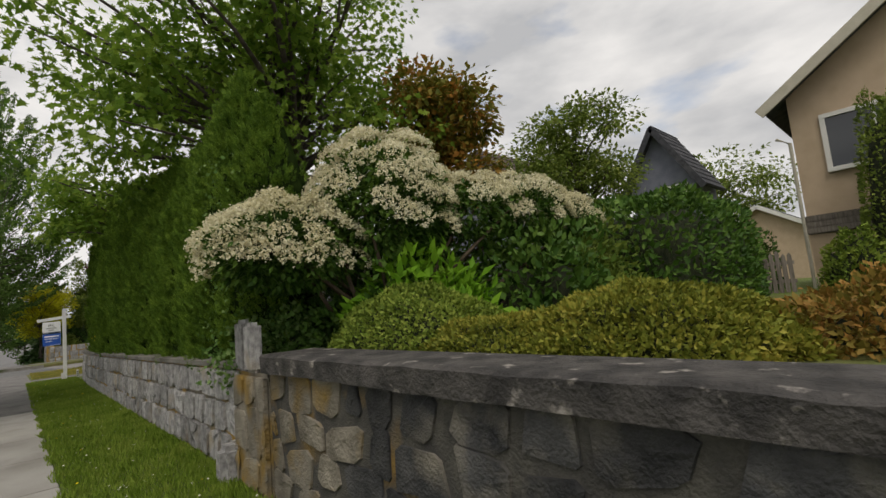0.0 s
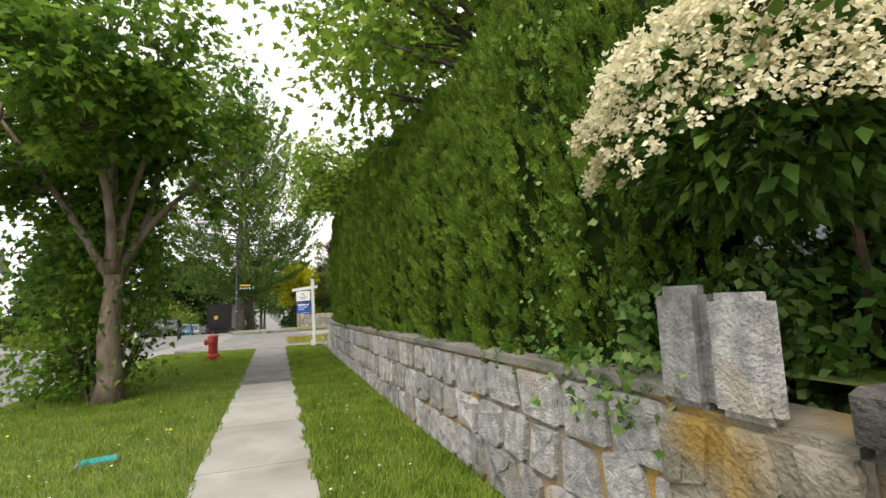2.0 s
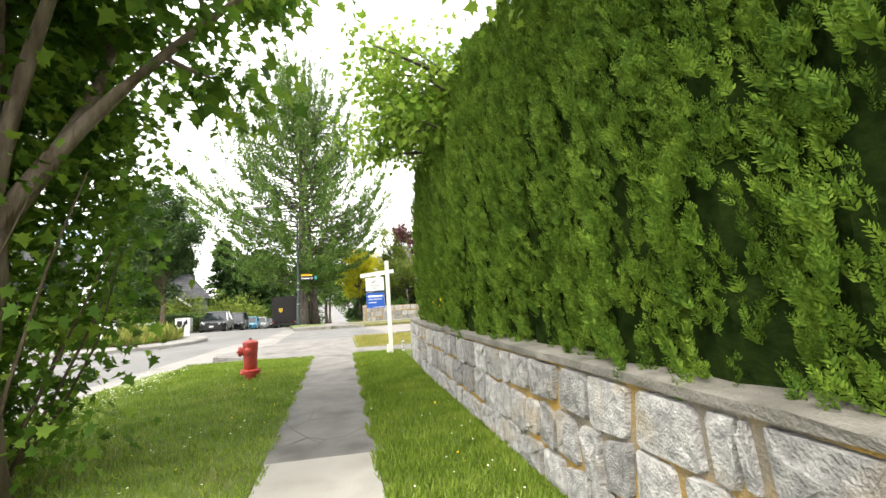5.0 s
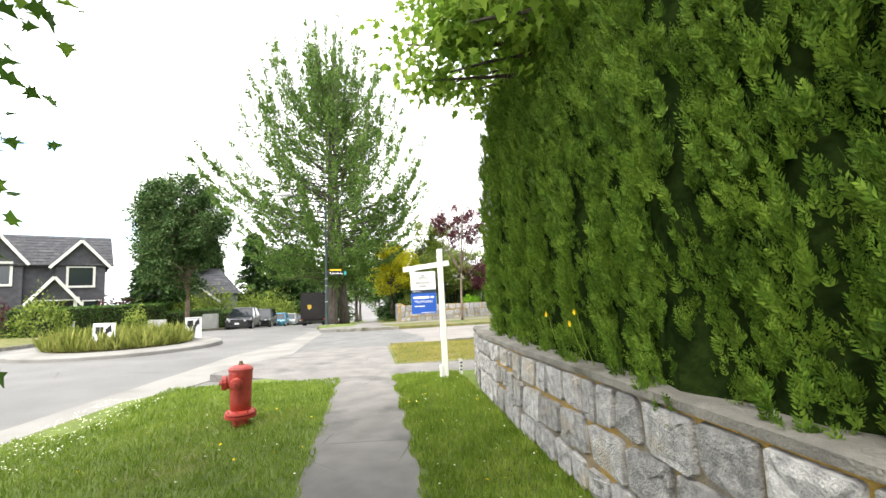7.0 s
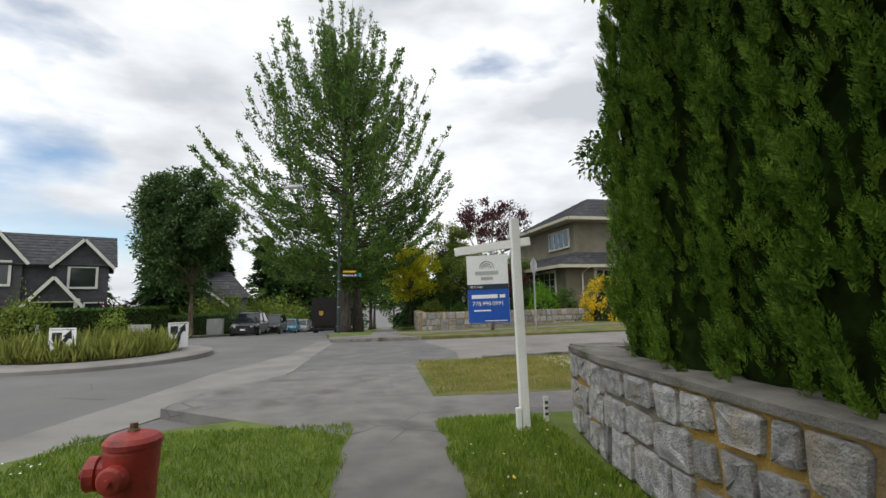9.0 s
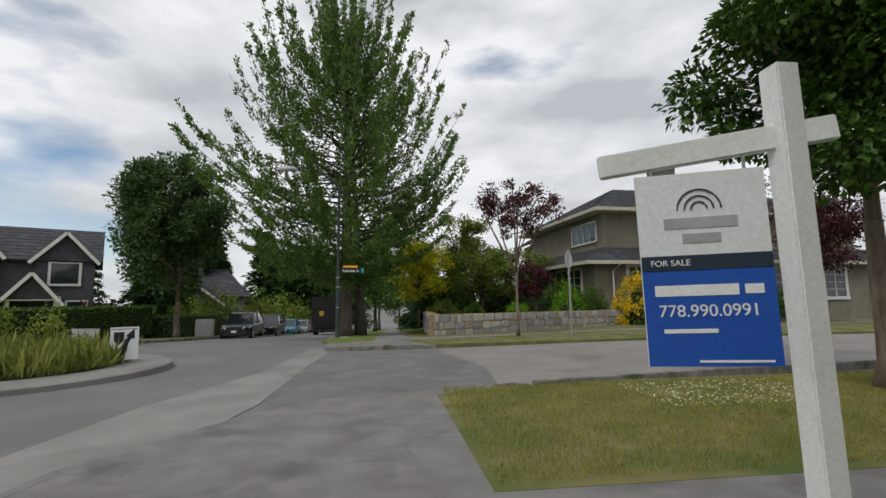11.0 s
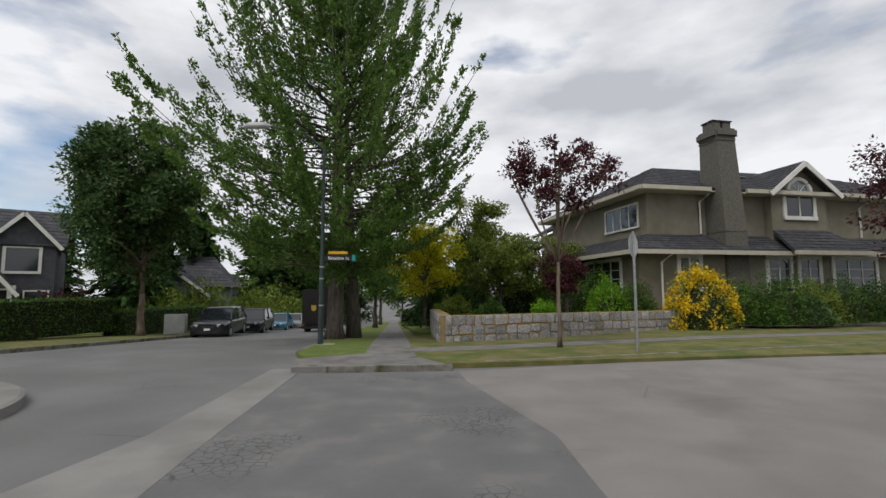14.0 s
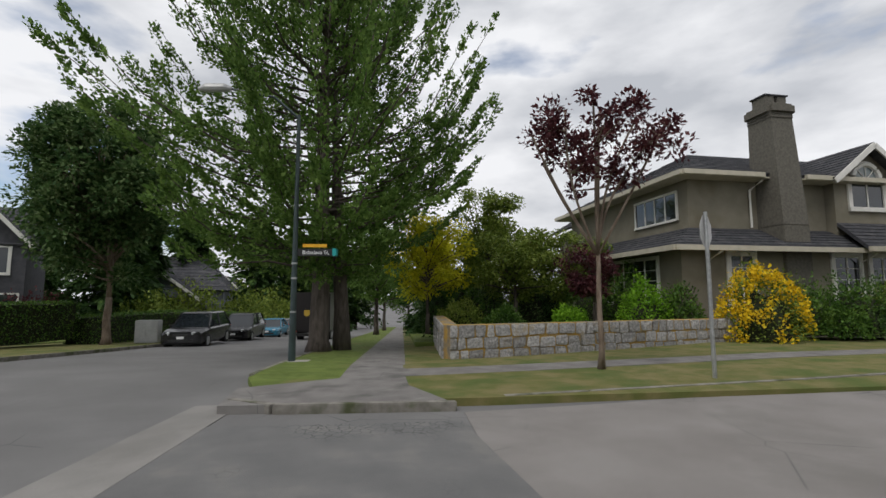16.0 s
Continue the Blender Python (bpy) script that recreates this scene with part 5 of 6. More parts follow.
for s in (-1, 1):
    part("tail_light", Build().box((s * 1.02 - 0.07, -3.25, 0.66), (s * 1.02 + 0.07, -3.2, 0.78)), M["red_paint"], tk)
    for yy in (-2.1, 2.2):
        wh = part("wheel", Build().tube([(s * 0.75, yy, 0.4), (s * 0.8, yy, 0.4), (s * 1.08, yy, 0.4), (s * 1.1, yy, 0.4)], [0.36, 0.4, 0.4, 0.36], 20), M["rubber"], tk)
        part("rim", Build().tube([(s * 1.095, yy, 0.4), (s * 1.11, yy, 0.4)], [0.24, 0.22], 14), M["car_silver"], wh)


# ---------------------------------------------------------------- houses
def window(parent, m, w, h, trim, panes=2, bars=0, t=0.1):
    """A framed window on a wall face: x along, z up, -y outwards; m places its lower left corner."""
    wn = part("window", Build().box((0, -0.02, 0), (w, 0.02, h), m), M["glass"], parent)
    for lo, hi in (((-t, -0.07, -t), (0, 0.03, h + t)), ((w, -0.07, -t), (w + t, 0.03, h + t)), ((-t, -0.08, h), (w + t, 0.03, h + t)), ((-t, -0.11, -t), (w + t, 0.03, 0))):
        part("frame", Build().box(lo, hi, m), trim, wn)
    for k in range(1, panes):
        part("mullion", Build().box((w * k / panes - 0.03, -0.05, 0), (w * k / panes + 0.03, 0.0, h), m), trim, wn)
    for k in range(bars):
        part("glazing_bar", Build().box((0, -0.035, h * (k + 1) / (bars + 1) - 0.012), (w, -0.021, h * (k + 1) / (bars + 1) + 0.012), m), trim, wn)
    return wn


def roof_plane(parent, a, b, c, d, material, courses=10, thick=0.12):
    """A sloping roof: eaves a to b, ridge d to c, laid in overlapping courses of shingle."""
    a, b, c, d = (Vector(p) for p in (a, b, c, d))
    nrm = (b - a).cross(d - a).normalized()
    if nrm.z < 0:
        nrm = -nrm
    rf = part("roof", Build().add([p - nrm * 0.01 for p in (a, b, c, d)] + [p - nrm * thick for p in (a, b, c, d)], ((0, 1, 2, 3), (7, 6, 5, 4), (0, 4, 5, 1), (1, 5, 6, 2), (2, 6, 7, 3), (3, 7, 4, 0))), material, parent)
    for k in range(courses):
        bb = Build()
        s0, s1 = k / courses, (k + 1) / courses
        q = [a + (d - a) * s0 + nrm * 0.03, b + (c - b) * s0 + nrm * 0.03, b + (c - b) * s1, a + (d - a) * s1]
        v = q + [p - nrm * 0.025 for p in q]
        part("shingle_course", bb.add(v, ((0, 1, 2, 3), (7, 6, 5, 4), (0, 4, 5, 1), (1, 5, 6, 2), (2, 6, 7, 3), (3, 7, 4, 0))), material, rf)
    return rf


def beam(name, parent, a, b, w, h, material):
    a, b = Vector(a), Vector(b)
    d = (b - a).normalized()
    s = d.cross(Vector((0, 0, 1))).normalized()
    u = s.cross(d)
    v = [p + s * i * w / 2 + u * j * h / 2 for p in (a, b) for i, j in ((-1, -1), (1, -1), (1, 1), (-1, 1))]
    return part(name, Build().add(v, ((0, 3, 2, 1), (4, 5, 6, 7), (0, 1, 5, 4), (1, 2, 6, 5), (2, 3, 7, 6), (3, 0, 4, 7))), material, parent)


def gable(parent, x0, x1, y, z0, zp, depth, wall, trim, roof, over=0.45):
    """A gable end facing -y with its two roof slopes running back by depth."""
    xm = (x0 + x1) / 2
    part("gable_wall", Build().prism([(x0, z0), (x1, z0), (xm, zp)], 0.2, pose(0, y, 0)), wall, parent)
    sl = (zp - z0) / (xm - x0)
    e0, e1 = (x0 - over, z0 - over * sl), (x1 + over, z0 - over * sl)
    up = 0.14
    roof_plane(parent, (e0[0], y - over, e0[1] + up), (e0[0], y + depth, e0[1] + up), (xm, y + depth, zp + up), (xm, y - over, zp + up), roof)
    roof_plane(parent, (e1[0], y - over, e1[1] + up), (e1[0], y + depth, e1[1] + up), (xm, y + depth, zp + up), (xm, y - over, zp + up), roof)
    beam("bargeboard", parent, (e0[0], y - over - 0.03, e0[1]), (xm, y - over - 0.03, zp), 0.06, 0.24, trim)
    beam("bargeboard", parent, (e1[0], y - over - 0.03, e1[1]), (xm, y - over - 0.03, zp), 0.06, 0.24, trim)


# tan house beside the start, gable towards the road
th = thing("tan_house", "tan stucco house with a gabled roof and brown eaves", "house", at=(14.2, 1.95, 0.9), rz=-90)
part("wall", Build().box((0, 0, 0), (7, 9, 4.75)), M["stucco_tan"], th)
gable(th, 0, 7, 0.0, 4.75, 7.2, 9, M["stucco_tan"], M["trim_cream"], M["roof_dark"], 0.5)
part("base_band", Build().box((-0.02, -0.05, 1.3), (7, 0.0, 1.75)), M["timber_grey"], th, "weathered timber band", bevel=0.01)
for k in range(3):
    part("band_board", Build().box((-0.03, -0.075, 1.32 + 0.145 * k), (7, -0.052, 1.45 + 0.145 * k)), M["timber_grey"], th)
window(th, pose(0.66, 0, 2.8), 1.7, 1.2, M["trim_white"], 2)
part("downpipe", Build().tube([(-0.06, -0.06, 0.0), (-0.06, -0.06, 3.6), (-0.3, -0.2, 3.75)], [0.04, 0.04, 0.04], 8), M["trim_cream"], th)

# blue-grey house beyond the hedge
bh = thing("blue_house", "slate blue house with dark gabled roof behind the trees", "house", at=(20, 8.6, 0.9), rz=-90)
part("wall", Build().box((0, 0, 0), (2.6, 2.4, 4.7)), M["siding_blue"], bh)
gable(bh, 0, 2.6, 0, 4.7, 6.9, 2.4, M["siding_blue"], M["roof_dark"], M["roof_dark"], 0.4)
window(bh, pose(1.5, 0, 3.2), 0.7, 1.1, M["trim_white"], 1)
bh2 = thing("roofed_house", "low house with brown shingle roof behind the laurel", "house", at=(34, 10.5, 0.9), rz=-90)
part("wall", Build().box((0, 0, 0), (7, 7, 2.4)), M["stucco_tan"], bh2)
gable(bh2, 0, 7, 0, 2.4, 4.6, 7, M["stucco_tan"], M["trim_white"], M["roof_dark"], 0.4)
bh3 = thing("brown_roofed_house", "house with a brown shingle roof behind tall shrubs", "house", at=(17, 17, 0.9), rz=-90)
part("wall", Build().box((0, 0, 0), (5, 6, 4.6)), M["siding_blue"], bh3)
gable(bh3, 0, 5, 0, 4.6, 7.6, 6, M["siding_blue"], M["roof_brown"], M["roof_brown"], 0.4)

# olive house across the side street
oh = thing("olive_house", "two-storey olive stucco house with hipped grey roof", "house", at=(12.6, 43.2, 0.1), rz=5)
part("wall", Build().box((0, 0, -0.5), (19, 11, 6.55)), M["stucco_olive"], oh)
part("wall", Build().box((-1.3, -1.1, -0.5), (19.6, 0.0, 3.3)), M["stucco_olive"], oh)
part("wall", Build().box((-1.3, 0.0, -0.5), (-0.002, 9, 3.3)), M["stucco_olive"], oh)
ez = 6.55
e = 0.75
roof_plane(oh, (-e, -e, ez), (19 + e, -e, ez), (15.5, 4.6, ez + 2.5), (3.8, 4.6, ez + 2.5), M["roof_dark"], 12)
roof_plane(oh, (-e, 11 + e, ez), (19 + e, 11 + e, ez), (15.5, 4.6, ez + 2.5), (3.8, 4.6, ez + 2.5), M["roof_dark"], 12)
roof_plane(oh, (-e, -e, ez), (-e, 11 + e, ez), (3.8, 4.6, ez + 2.5), (3.8, 4.6, ez + 2.49), M["roof_dark"], 12)
roof_plane(oh, (19 + e, -e, ez), (19 + e, 11 + e, ez), (15.5, 4.6, ez + 2.5), (15.5, 4.6, ez + 2.49), M["roof_dark"], 12)
for a, b in (((-e, -e - 0.05), (3.1, -e - 0.05)), ((5.2, -e - 0.05), (19 + e, -e - 0.05)), ((-e - 0.05, -e), (-e - 0.05, 11 + e))):
    beam("gutter", oh, (*a, ez - 0.08), (*b, ez - 0.08), 0.14, 0.2, M["trim_cream"])
part("soffit", Build().box((-e, -e, ez - 0.2), (19 + e, 11 + e, ez - 0.14)), M["trim_cream"], oh)
roof_plane(oh, (-2.0, -1.75, 3.25), (20, -1.75, 3.25), (20, 0, 4.25), (0, 0, 4.25), M["roof_dark"], 7)
roof_plane(oh, (-2.0, -1.75, 3.25), (-2.0, 9.5, 3.25), (0, 9.5, 4.25), (0, 0, 4.25), M["roof_dark"], 7)
beam("gutter", oh, (-2.05, -1.8, 3.2), (20, -1.8, 3.2), 0.14, 0.2, M["trim_cream"])
beam("gutter", oh, (-2.05, -1.8, 3.2), (-2.05, 9.5, 3.2), 0.14, 0.2, M["trim_cream"])
ch = part("chimney", Build().box((3.4, -1.25, -0.5), (4.68, 0.3, 4.3)), M["brick_grey"], oh, "grey rendered chimney", bevel=0.03)
part("chimney_shaft", Build().add([(3.4, -1.25, 4.3), (4.64, -1.25, 4.3), (4.64, 0.3, 4.3), (3.4, 0.3, 4.3), (3.45, -1.0, 9.0), (4.5, -1.0, 9.0), (4.5, 0.2, 9.0), (3.45, 0.2, 9.0)], ((0, 1, 5, 4), (1, 2, 6, 5), (2, 3, 7, 6), (3, 0, 4, 7), (4, 5, 6, 7))), M["brick_grey"], ch)
part("crown_band", Build().box((3.42, -1.04, 8.95), (4.53, 0.24, 9.1)), M["brick_grey"], ch, bevel=0.03)
part("crown_band", Build().box((3.28, -1.14, 9.1), (4.66, 0.33, 9.62)), M["brick_grey"], ch, bevel=0.13)
for x in (3.42, 4.02):
    pot = part("chimney_pot", Build().box((x, -0.8, 9.6), (x + 0.48, -0.1, 10.02)), M["brick_grey"], ch, bevel=0.02)
    part("pot_lid", Build().box((x - 0.05, -0.85, 10.02), (x + 0.53, -0.05, 10.08)), M["roof_dark"], pot)
# dormer gable with the arched window
GX = 8.75
part("wall", Build().box((GX - 1.75, -0.45, 3.6), (GX + 1.75, 0.0, 6.7)), M["stucco_olive"], oh)
gable(oh, GX - 1.75, GX + 1.75, -0.45, 6.7, 8.05, 4.0, M["stucco_olive"], M["trim_white"], M["roof_dark"], 0.5)
window(oh, pose(GX - 0.85, -0.46, 5.3), 1.7, 1.05, M["trim_white"], 2, 0, 0.2)
arch = part("window", Build().prism([(GX + 0.62 * math.cos(a), 6.58 + 0.62 * math.sin(a)) for a in np.linspace(0, math.pi, 16)], 0.03, pose(0, -0.485, 0)), M["pale_glass"], oh)
part("arch_trim", Build().tube([(GX + 0.74 * math.cos(a), -0.5, 6.56 + 0.74 * math.sin(a)) for a in np.linspace(0, math.pi, 16)], [0.13] * 16, 6), M["trim_white"], arch)
for a in (45, 90, 135):
    part("glazing_bar", Build().tube([(GX, -0.5, 6.58), (GX + 0.62 * math.cos(radians(a)), -0.5, 6.58 + 0.62 * math.sin(radians(a)))], [0.025, 0.025], 4), M["trim_white"], arch)
# hipped bay of the lower roof under the dormer
roof_plane(oh, (GX - 2.4, -2.2, 3.3), (GX + 2.4, -2.2, 3.3), (GX + 1.7, -0.4, 4.6), (GX - 1.7, -0.4, 4.6), M["roof_dark"], 7)
beam("gutter", oh, (GX - 2.45, -2.25, 3.22), (GX + 2.45, -2.25, 3.22), 0.14, 0.2, M["trim_cream"])
# corner windows and ground floor windows
window(oh, pose(-0.002, 3.7, 4.75, 0, 0, -90), 3.0, 1.15, M["trim_white"], 4)
for x, w in ((0.9, 1.0), (5.9, 1.2), (7.8, 1.1), (9.9, 2.6), (14, 2.4)):
    window(oh, pose(x, -1.1, 1.1), w, 1.85, M["trim_white"], 3 if w > 1.5 else 2, 3, 0.2)
window(oh, pose(-1.3, 4.6, 1.1, 0, 0, -90), 4.2, 1.8, M["trim_white"], 5, 3, 0.16)
for x, y0, z0, z1 in ((3.0, -0.1, 4.3, 6.3), (13.2, -0.1, 4.3, 6.3), (-0.2, -1.25, 0.0, 3.1), (7.1, -1.25, 0.5, 3.1)):
    part("downpipe", Build().tube([(x, y0, z0), (x, y0, z1 - 0.35), (x + 0.2, y0 - 0.5, z1)], [0.05] * 3, 8), M["trim_white"], oh)
part("skylight", Build().box((6.3, 2.2, 8.05), (8.2, 3.3, 8.12), Matrix()), M["pale_glass"], oh)
oh2 = thing("olive_house_wing", "rear wing of the olive house with a grey roof", "house", at=(12.5, 53, 0))
part("wall", Build().box((0, 0, -0.5), (6, 6, 6.1)), M["stucco_olive"], oh2)
roof_plane(oh2, (-0.7, -0.7, 6.1), (6.7, -0.7, 6.1), (4, 3, 7.9), (2, 3, 7.9), M["roof_dark"])
roof_plane(oh2, (-0.7, -0.7, 6.1), (-0.7, 6.7, 6.1), (2, 3, 7.9), (2, 3, 7.89), M["roof_dark"])

# grey gabled house on the other side of the main road
gh = thing("grey_house", "dark grey gabled house with white window trim", "house", at=(-31.3, 53.2, -0.6), rz=30)
part("wall", Build().box((0, 0, 0), (8.2, 9, 5.4)), M["siding_grey"], gh)
roof_plane(gh, (-0.6, -0.6, 5.4), (8.8, -0.6, 5.4), (8.8, 4.5, 8.5), (-0.6, 4.5, 8.5), M["roof_dark"])
roof_plane(gh, (-0.6, 9.6, 5.4), (8.8, 9.6, 5.4), (8.8, 4.5, 8.5), (-0.6, 4.5, 8.5), M["roof_dark"])
gable(gh, 4.7, 8.2, -0.4, 5.6, 7.6, 4.6, M["siding_grey"], M["trim_white"], M["roof_dark"], 0.4)
gable(gh, -0.6, 2.6, -0.4, 5.9, 8.0, 4.6, M["siding_grey"], M["trim_white"], M["roof_dark"], 0.4)
part("wall", Build().box((4.7, -0.4, 0), (8.2, 0, 5.6)), M["siding_grey"], gh)
part("wall", Build().box((-0.6, -0.4, 0), (2.6, 0, 5.9)), M["siding_grey"], gh)
gable(gh, 3.2, 6.2, -2.0, 2.4, 4.3, 2.0, M["siding_grey"], M["trim_white"], M["roof_dark"], 0.4)
window(gh, pose(5.6, -0.42, 3.6), 1.7, 1.6, M["trim_white"], 1, 0, 0.18)
window(gh, pose(0.3, -0.42, 3.8), 1.5, 1.7, M["trim_white"], 1, 0, 0.18)
for x in (3.3, 6.0):
    part("porch_post", Build().box((x, -1.95, 0), (x + 0.25, -1.7, 2.4)), M["trim_white"], gh)
beam("porch_beam", gh, (3.1, -1.85, 2.45), (6.4, -1.85, 2.45), 0.25, 0.3, M["trim_white"])
window(gh, pose(6.7, -0.42, 0.9), 1.2, 1.3, M["trim_white"], 1)
gh2 = thing("low_house", "grey-roofed bungalow with white bargeboards behind hedges", "house", at=(-25.5, 66, -1.2), rz=14)
part("wall", Build().box((0, 0, 0), (10, 8, 3.2)), M["siding_blue"], gh2)
roof_plane(gh2, (-0.5, -0.5, 3.2), (10.5, -0.5, 3.2), (8, 4, 6.4), (2, 4, 6.4), M["roof_dark"])
roof_plane(gh2, (10.5, -0.5, 3.2), (10.5, 8.5, 3.2), (8, 4, 6.4), (8, 4, 6.39), M["roof_dark"])
gable(gh2, 2.8, 8.0, -1.2, 2.6, 4.6, 4, M["siding_blue"], M["trim_white"], M["roof_dark"], 0.4)
gh3 = thing("white_gabled_house", "small pale house gable among trees down the street", "house", at=(-26, 88, -4), rz=10)
part("wall", Build().box((0, 0, 0), (6, 8, 5)), M["siding_blue"], gh3)
gable(gh3, 0, 6, 0, 5, 8, 8, M["siding_blue"], M["trim_white"], M["roof_dark"], 0.4)


# ---------------------------------------------------------------- hedges, shrubs and trees across the crossing
def hedge(label, at, rz, size, n, material=None, leaf=0.11):
    """A clipped box hedge: an added solid box, coloured dark as the shade inside, and leaves over its faces."""
    ob = thing("box_hedge", label, "hedge", "", at, rz)
    lx, ly, lz = size
    part("shade_core", Build().box((-lx / 2 + 0.06, -ly / 2 + 0.06, 0), (lx / 2 - 0.06, ly / 2 - 0.06, lz - 0.06)), M["bush_gap_shade"], ob)
    areas = np.array((lx * lz, lx * lz, ly * lz, ly * lz, lx * ly))
    side = rng.choice(5, n, p=areas / areas.sum())
    u, v = rng.uniform(-0.5, 0.5, n), rng.random(n)
    P = np.stack([u * lx, u * ly, v * lz], 1)
    N = np.zeros((n, 3))
    for k, (ax, sg) in enumerate(((1, -1), (1, 1), (0, -1), (0, 1), (2, 1))):
        i = side == k
        if ax < 2:
            P[i, ax] = sg * size[ax] / 2
        else:
            P[i, 2] = lz
            P[i, 1] = (v[i] - 0.5) * ly
        N[i, ax] = sg
    P += rng.normal(size=(n, 3)) * 0.03
    part("foliage", leaves("foliage", P, rng.normal(size=(n, 3)) + (0, 0, 0.4) + N * 0.4, N + rng.normal(size=(n, 3)) * 0.5, leaf * rng.uniform(0.6, 1.3, n), 0.6, material or M["laurel"]), M["laurel"], ob)
    return ob


zl = lambda x, y: road_z(x, y) + 0.12
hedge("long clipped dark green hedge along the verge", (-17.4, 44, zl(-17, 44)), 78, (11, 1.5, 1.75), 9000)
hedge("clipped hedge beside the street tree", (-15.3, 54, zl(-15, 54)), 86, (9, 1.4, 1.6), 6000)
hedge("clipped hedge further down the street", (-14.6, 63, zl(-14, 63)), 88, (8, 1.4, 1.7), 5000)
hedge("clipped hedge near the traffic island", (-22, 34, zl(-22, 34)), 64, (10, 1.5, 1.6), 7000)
mound("garden_shrub", "loose light green bush behind the island", (-17.2, 38.2, zl(-17, 38)), (1.3, 1.2, 1.9), 0.16, 1800, M["olive_leaf"], ragged=0.4, lumps=0.2)
mound("garden_shrub", "dark red leaved bush behind the hedge", (-22.5, 56, zl(-22, 56)), (2.0, 1.5, 2.6), 0.2, 1800, M["purple_leaf"], ragged=0.3, lumps=0.2)
mound("garden_shrub", "dark red leaved bush behind the long hedge", (-29, 52, zl(-29, 52)), (2.2, 1.5, 2.4), 0.2, 1800, M["purple_leaf"], ragged=0.3, lumps=0.2)
for x, y, r, h in ((-17.5, 66, 2.8, 4.0), (-15.2, 71, 3.0, 4.1), (-13.2, 75, 3.0, 3.9), (-14, 80, 3.6, 4.2), (-14.5, 90, 4.5, 5.0), (-18, 60, 2.0, 3.0)):
    mound("garden_shrub", "large rounded yellow-green shrub beside the parked cars", (x, y, zl(x, y) - 0.3), (r, r, h), 0.3, 3000, M["olive_leaf"], ragged=0.4, lumps=0.2)
ub = thing("utility_box", "grey metal utility cabinet on the verge", "utility box", at=(-12.8, 50.5, zl(-12, 50)), rz=8)
part("body", Build().box((-0.55, -0.3, 0), (0.55, 0.3, 1.15)), M["sign_grey"], ub, bevel=0.03)
part("door", Build().box((-0.5, -0.325, 0.1), (-0.02, -0.3, 1.05)), M["sign_grey"], ub, bevel=0.008)
part("door", Build().box((0.02, -0.325, 0.1), (0.5, -0.3, 1.05)), M["sign_grey"], ub, bevel=0.008)
sb = thing("stone_block", "rough stone block on the hedge verge", "stone", at=(-13.3, 37.8, zl(-13, 38)))
part("block", Build().box((-0.25, -0.2, -0.05), (0.25, 0.2, 0.38)), M["wall_cap"], sb, bevel=0.06)

tree("street_tree", "dense dark green street tree with rounded crown", (-14.0, 49, zl(-14, 49)), 2.3, 0.2, (-0.6, 0, 7.6, 3.2, 3.2, 4.7), 150, 52000, 0.23, M["dark_tree"], M["bark"], spread=0.85, droop=0.1, flat=1.0)


def plume_tree(at):
    """A tall street tree whose branches sweep out and up like plumes, thick with small leaves along their length."""
    ob = thing("plume_tree", "tall street tree with long upswept leafy branches", "tree", at=at)
    wood = Build()
    wood.tube([(0, 0, 0), (0, 0, 0.4), (0.03, 0, 2.5), (0, 0.05, 5), (0, 0, 10), (0, 0, 16)], [0.5, 0.36, 0.31, 0.27, 0.17, 0.03], 12)
    wood.tube([(0.75, 0.6, -0.1), (0.7, 0.6, 1.5), (0.5, 0.4, 5), (0.3, 0.3, 11)], [0.36, 0.27, 0.22, 0.04], 10)
    P, D = [], []
    for k in range(235):
        s = ((k + rng.random()) / 235) ** 1.15
        z0 = 2.7 + 12.7 * s
        a = rng.random() * 6.283
        reach = np.interp(s, (0, 0.1, 0.3, 0.6, 0.85, 1), (3.8, 5.9, 7.3, 5.6, 3.0, 1.0)) * rng.uniform(0.6, 1.1) * (1 - 0.1 * math.cos(a))
        rise = np.interp(s, (0, 0.12, 0.4, 1), (0.5, 2.2, 5.0, 5.2)) * rng.uniform(0.75, 1.2)
        t = np.linspace(0, 1, 10)
        bow = t ** 0.85 if s < 0.6 else t
        pts = np.stack([np.cos(a) * reach * bow, np.sin(a) * reach * bow, z0 + rise * (0.25 * t + 0.75 * t ** 3.4) + 0.18 * np.sin(t * 7 + k)], 1)
        wood.tube(pts[::3], list(np.linspace(0.055, 0.01, 4)), 4)
        # leaf tufts hang along the branch, large near the trunk and slim at the tip
        for j in range(int(16 + 3.5 * reach)):
            u = 0.1 + 0.9 * rng.random() ** 0.75
            i = min(int(u * 9), 8)
            f = u * 9 - i
            c = pts[i] * (1 - f) + pts[i + 1] * f
            d = unit((pts[i + 1] - pts[i])[None])[0]
            w = 0.62 * (1.0 - u) + 0.05
            c = c + rng.normal(size=3) * w * (0.6, 0.6, 0.45)
            m = 15
            run = rng.random((m, 1)) * (0.3 + 0.4 * (1 - u))
            way = d + rng.normal(size=3) * 0.45 * (1.15 - u) + (0, 0, 0.15)
            P.append(c + way * run + rng.normal(size=(m, 3)) * 0.065)
            D.append(way + rng.normal(size=(m, 3)) * 0.6)
    P, D = np.concatenate(P), np.concatenate(D)
    part("trunk", wood, M["bark_dark"], ob, smooth=True)
    part("crown", leaves("crown", P, D, rng.normal(size=(len(P), 3)) + (0, 0, 0.5), 0.16 * rng.uniform(0.6, 1.3, len(P)), 0.6, M["elm"]), M["elm"], ob)


plume_tree((-2.5, 41.8, zl(-2.3, 41.8)))


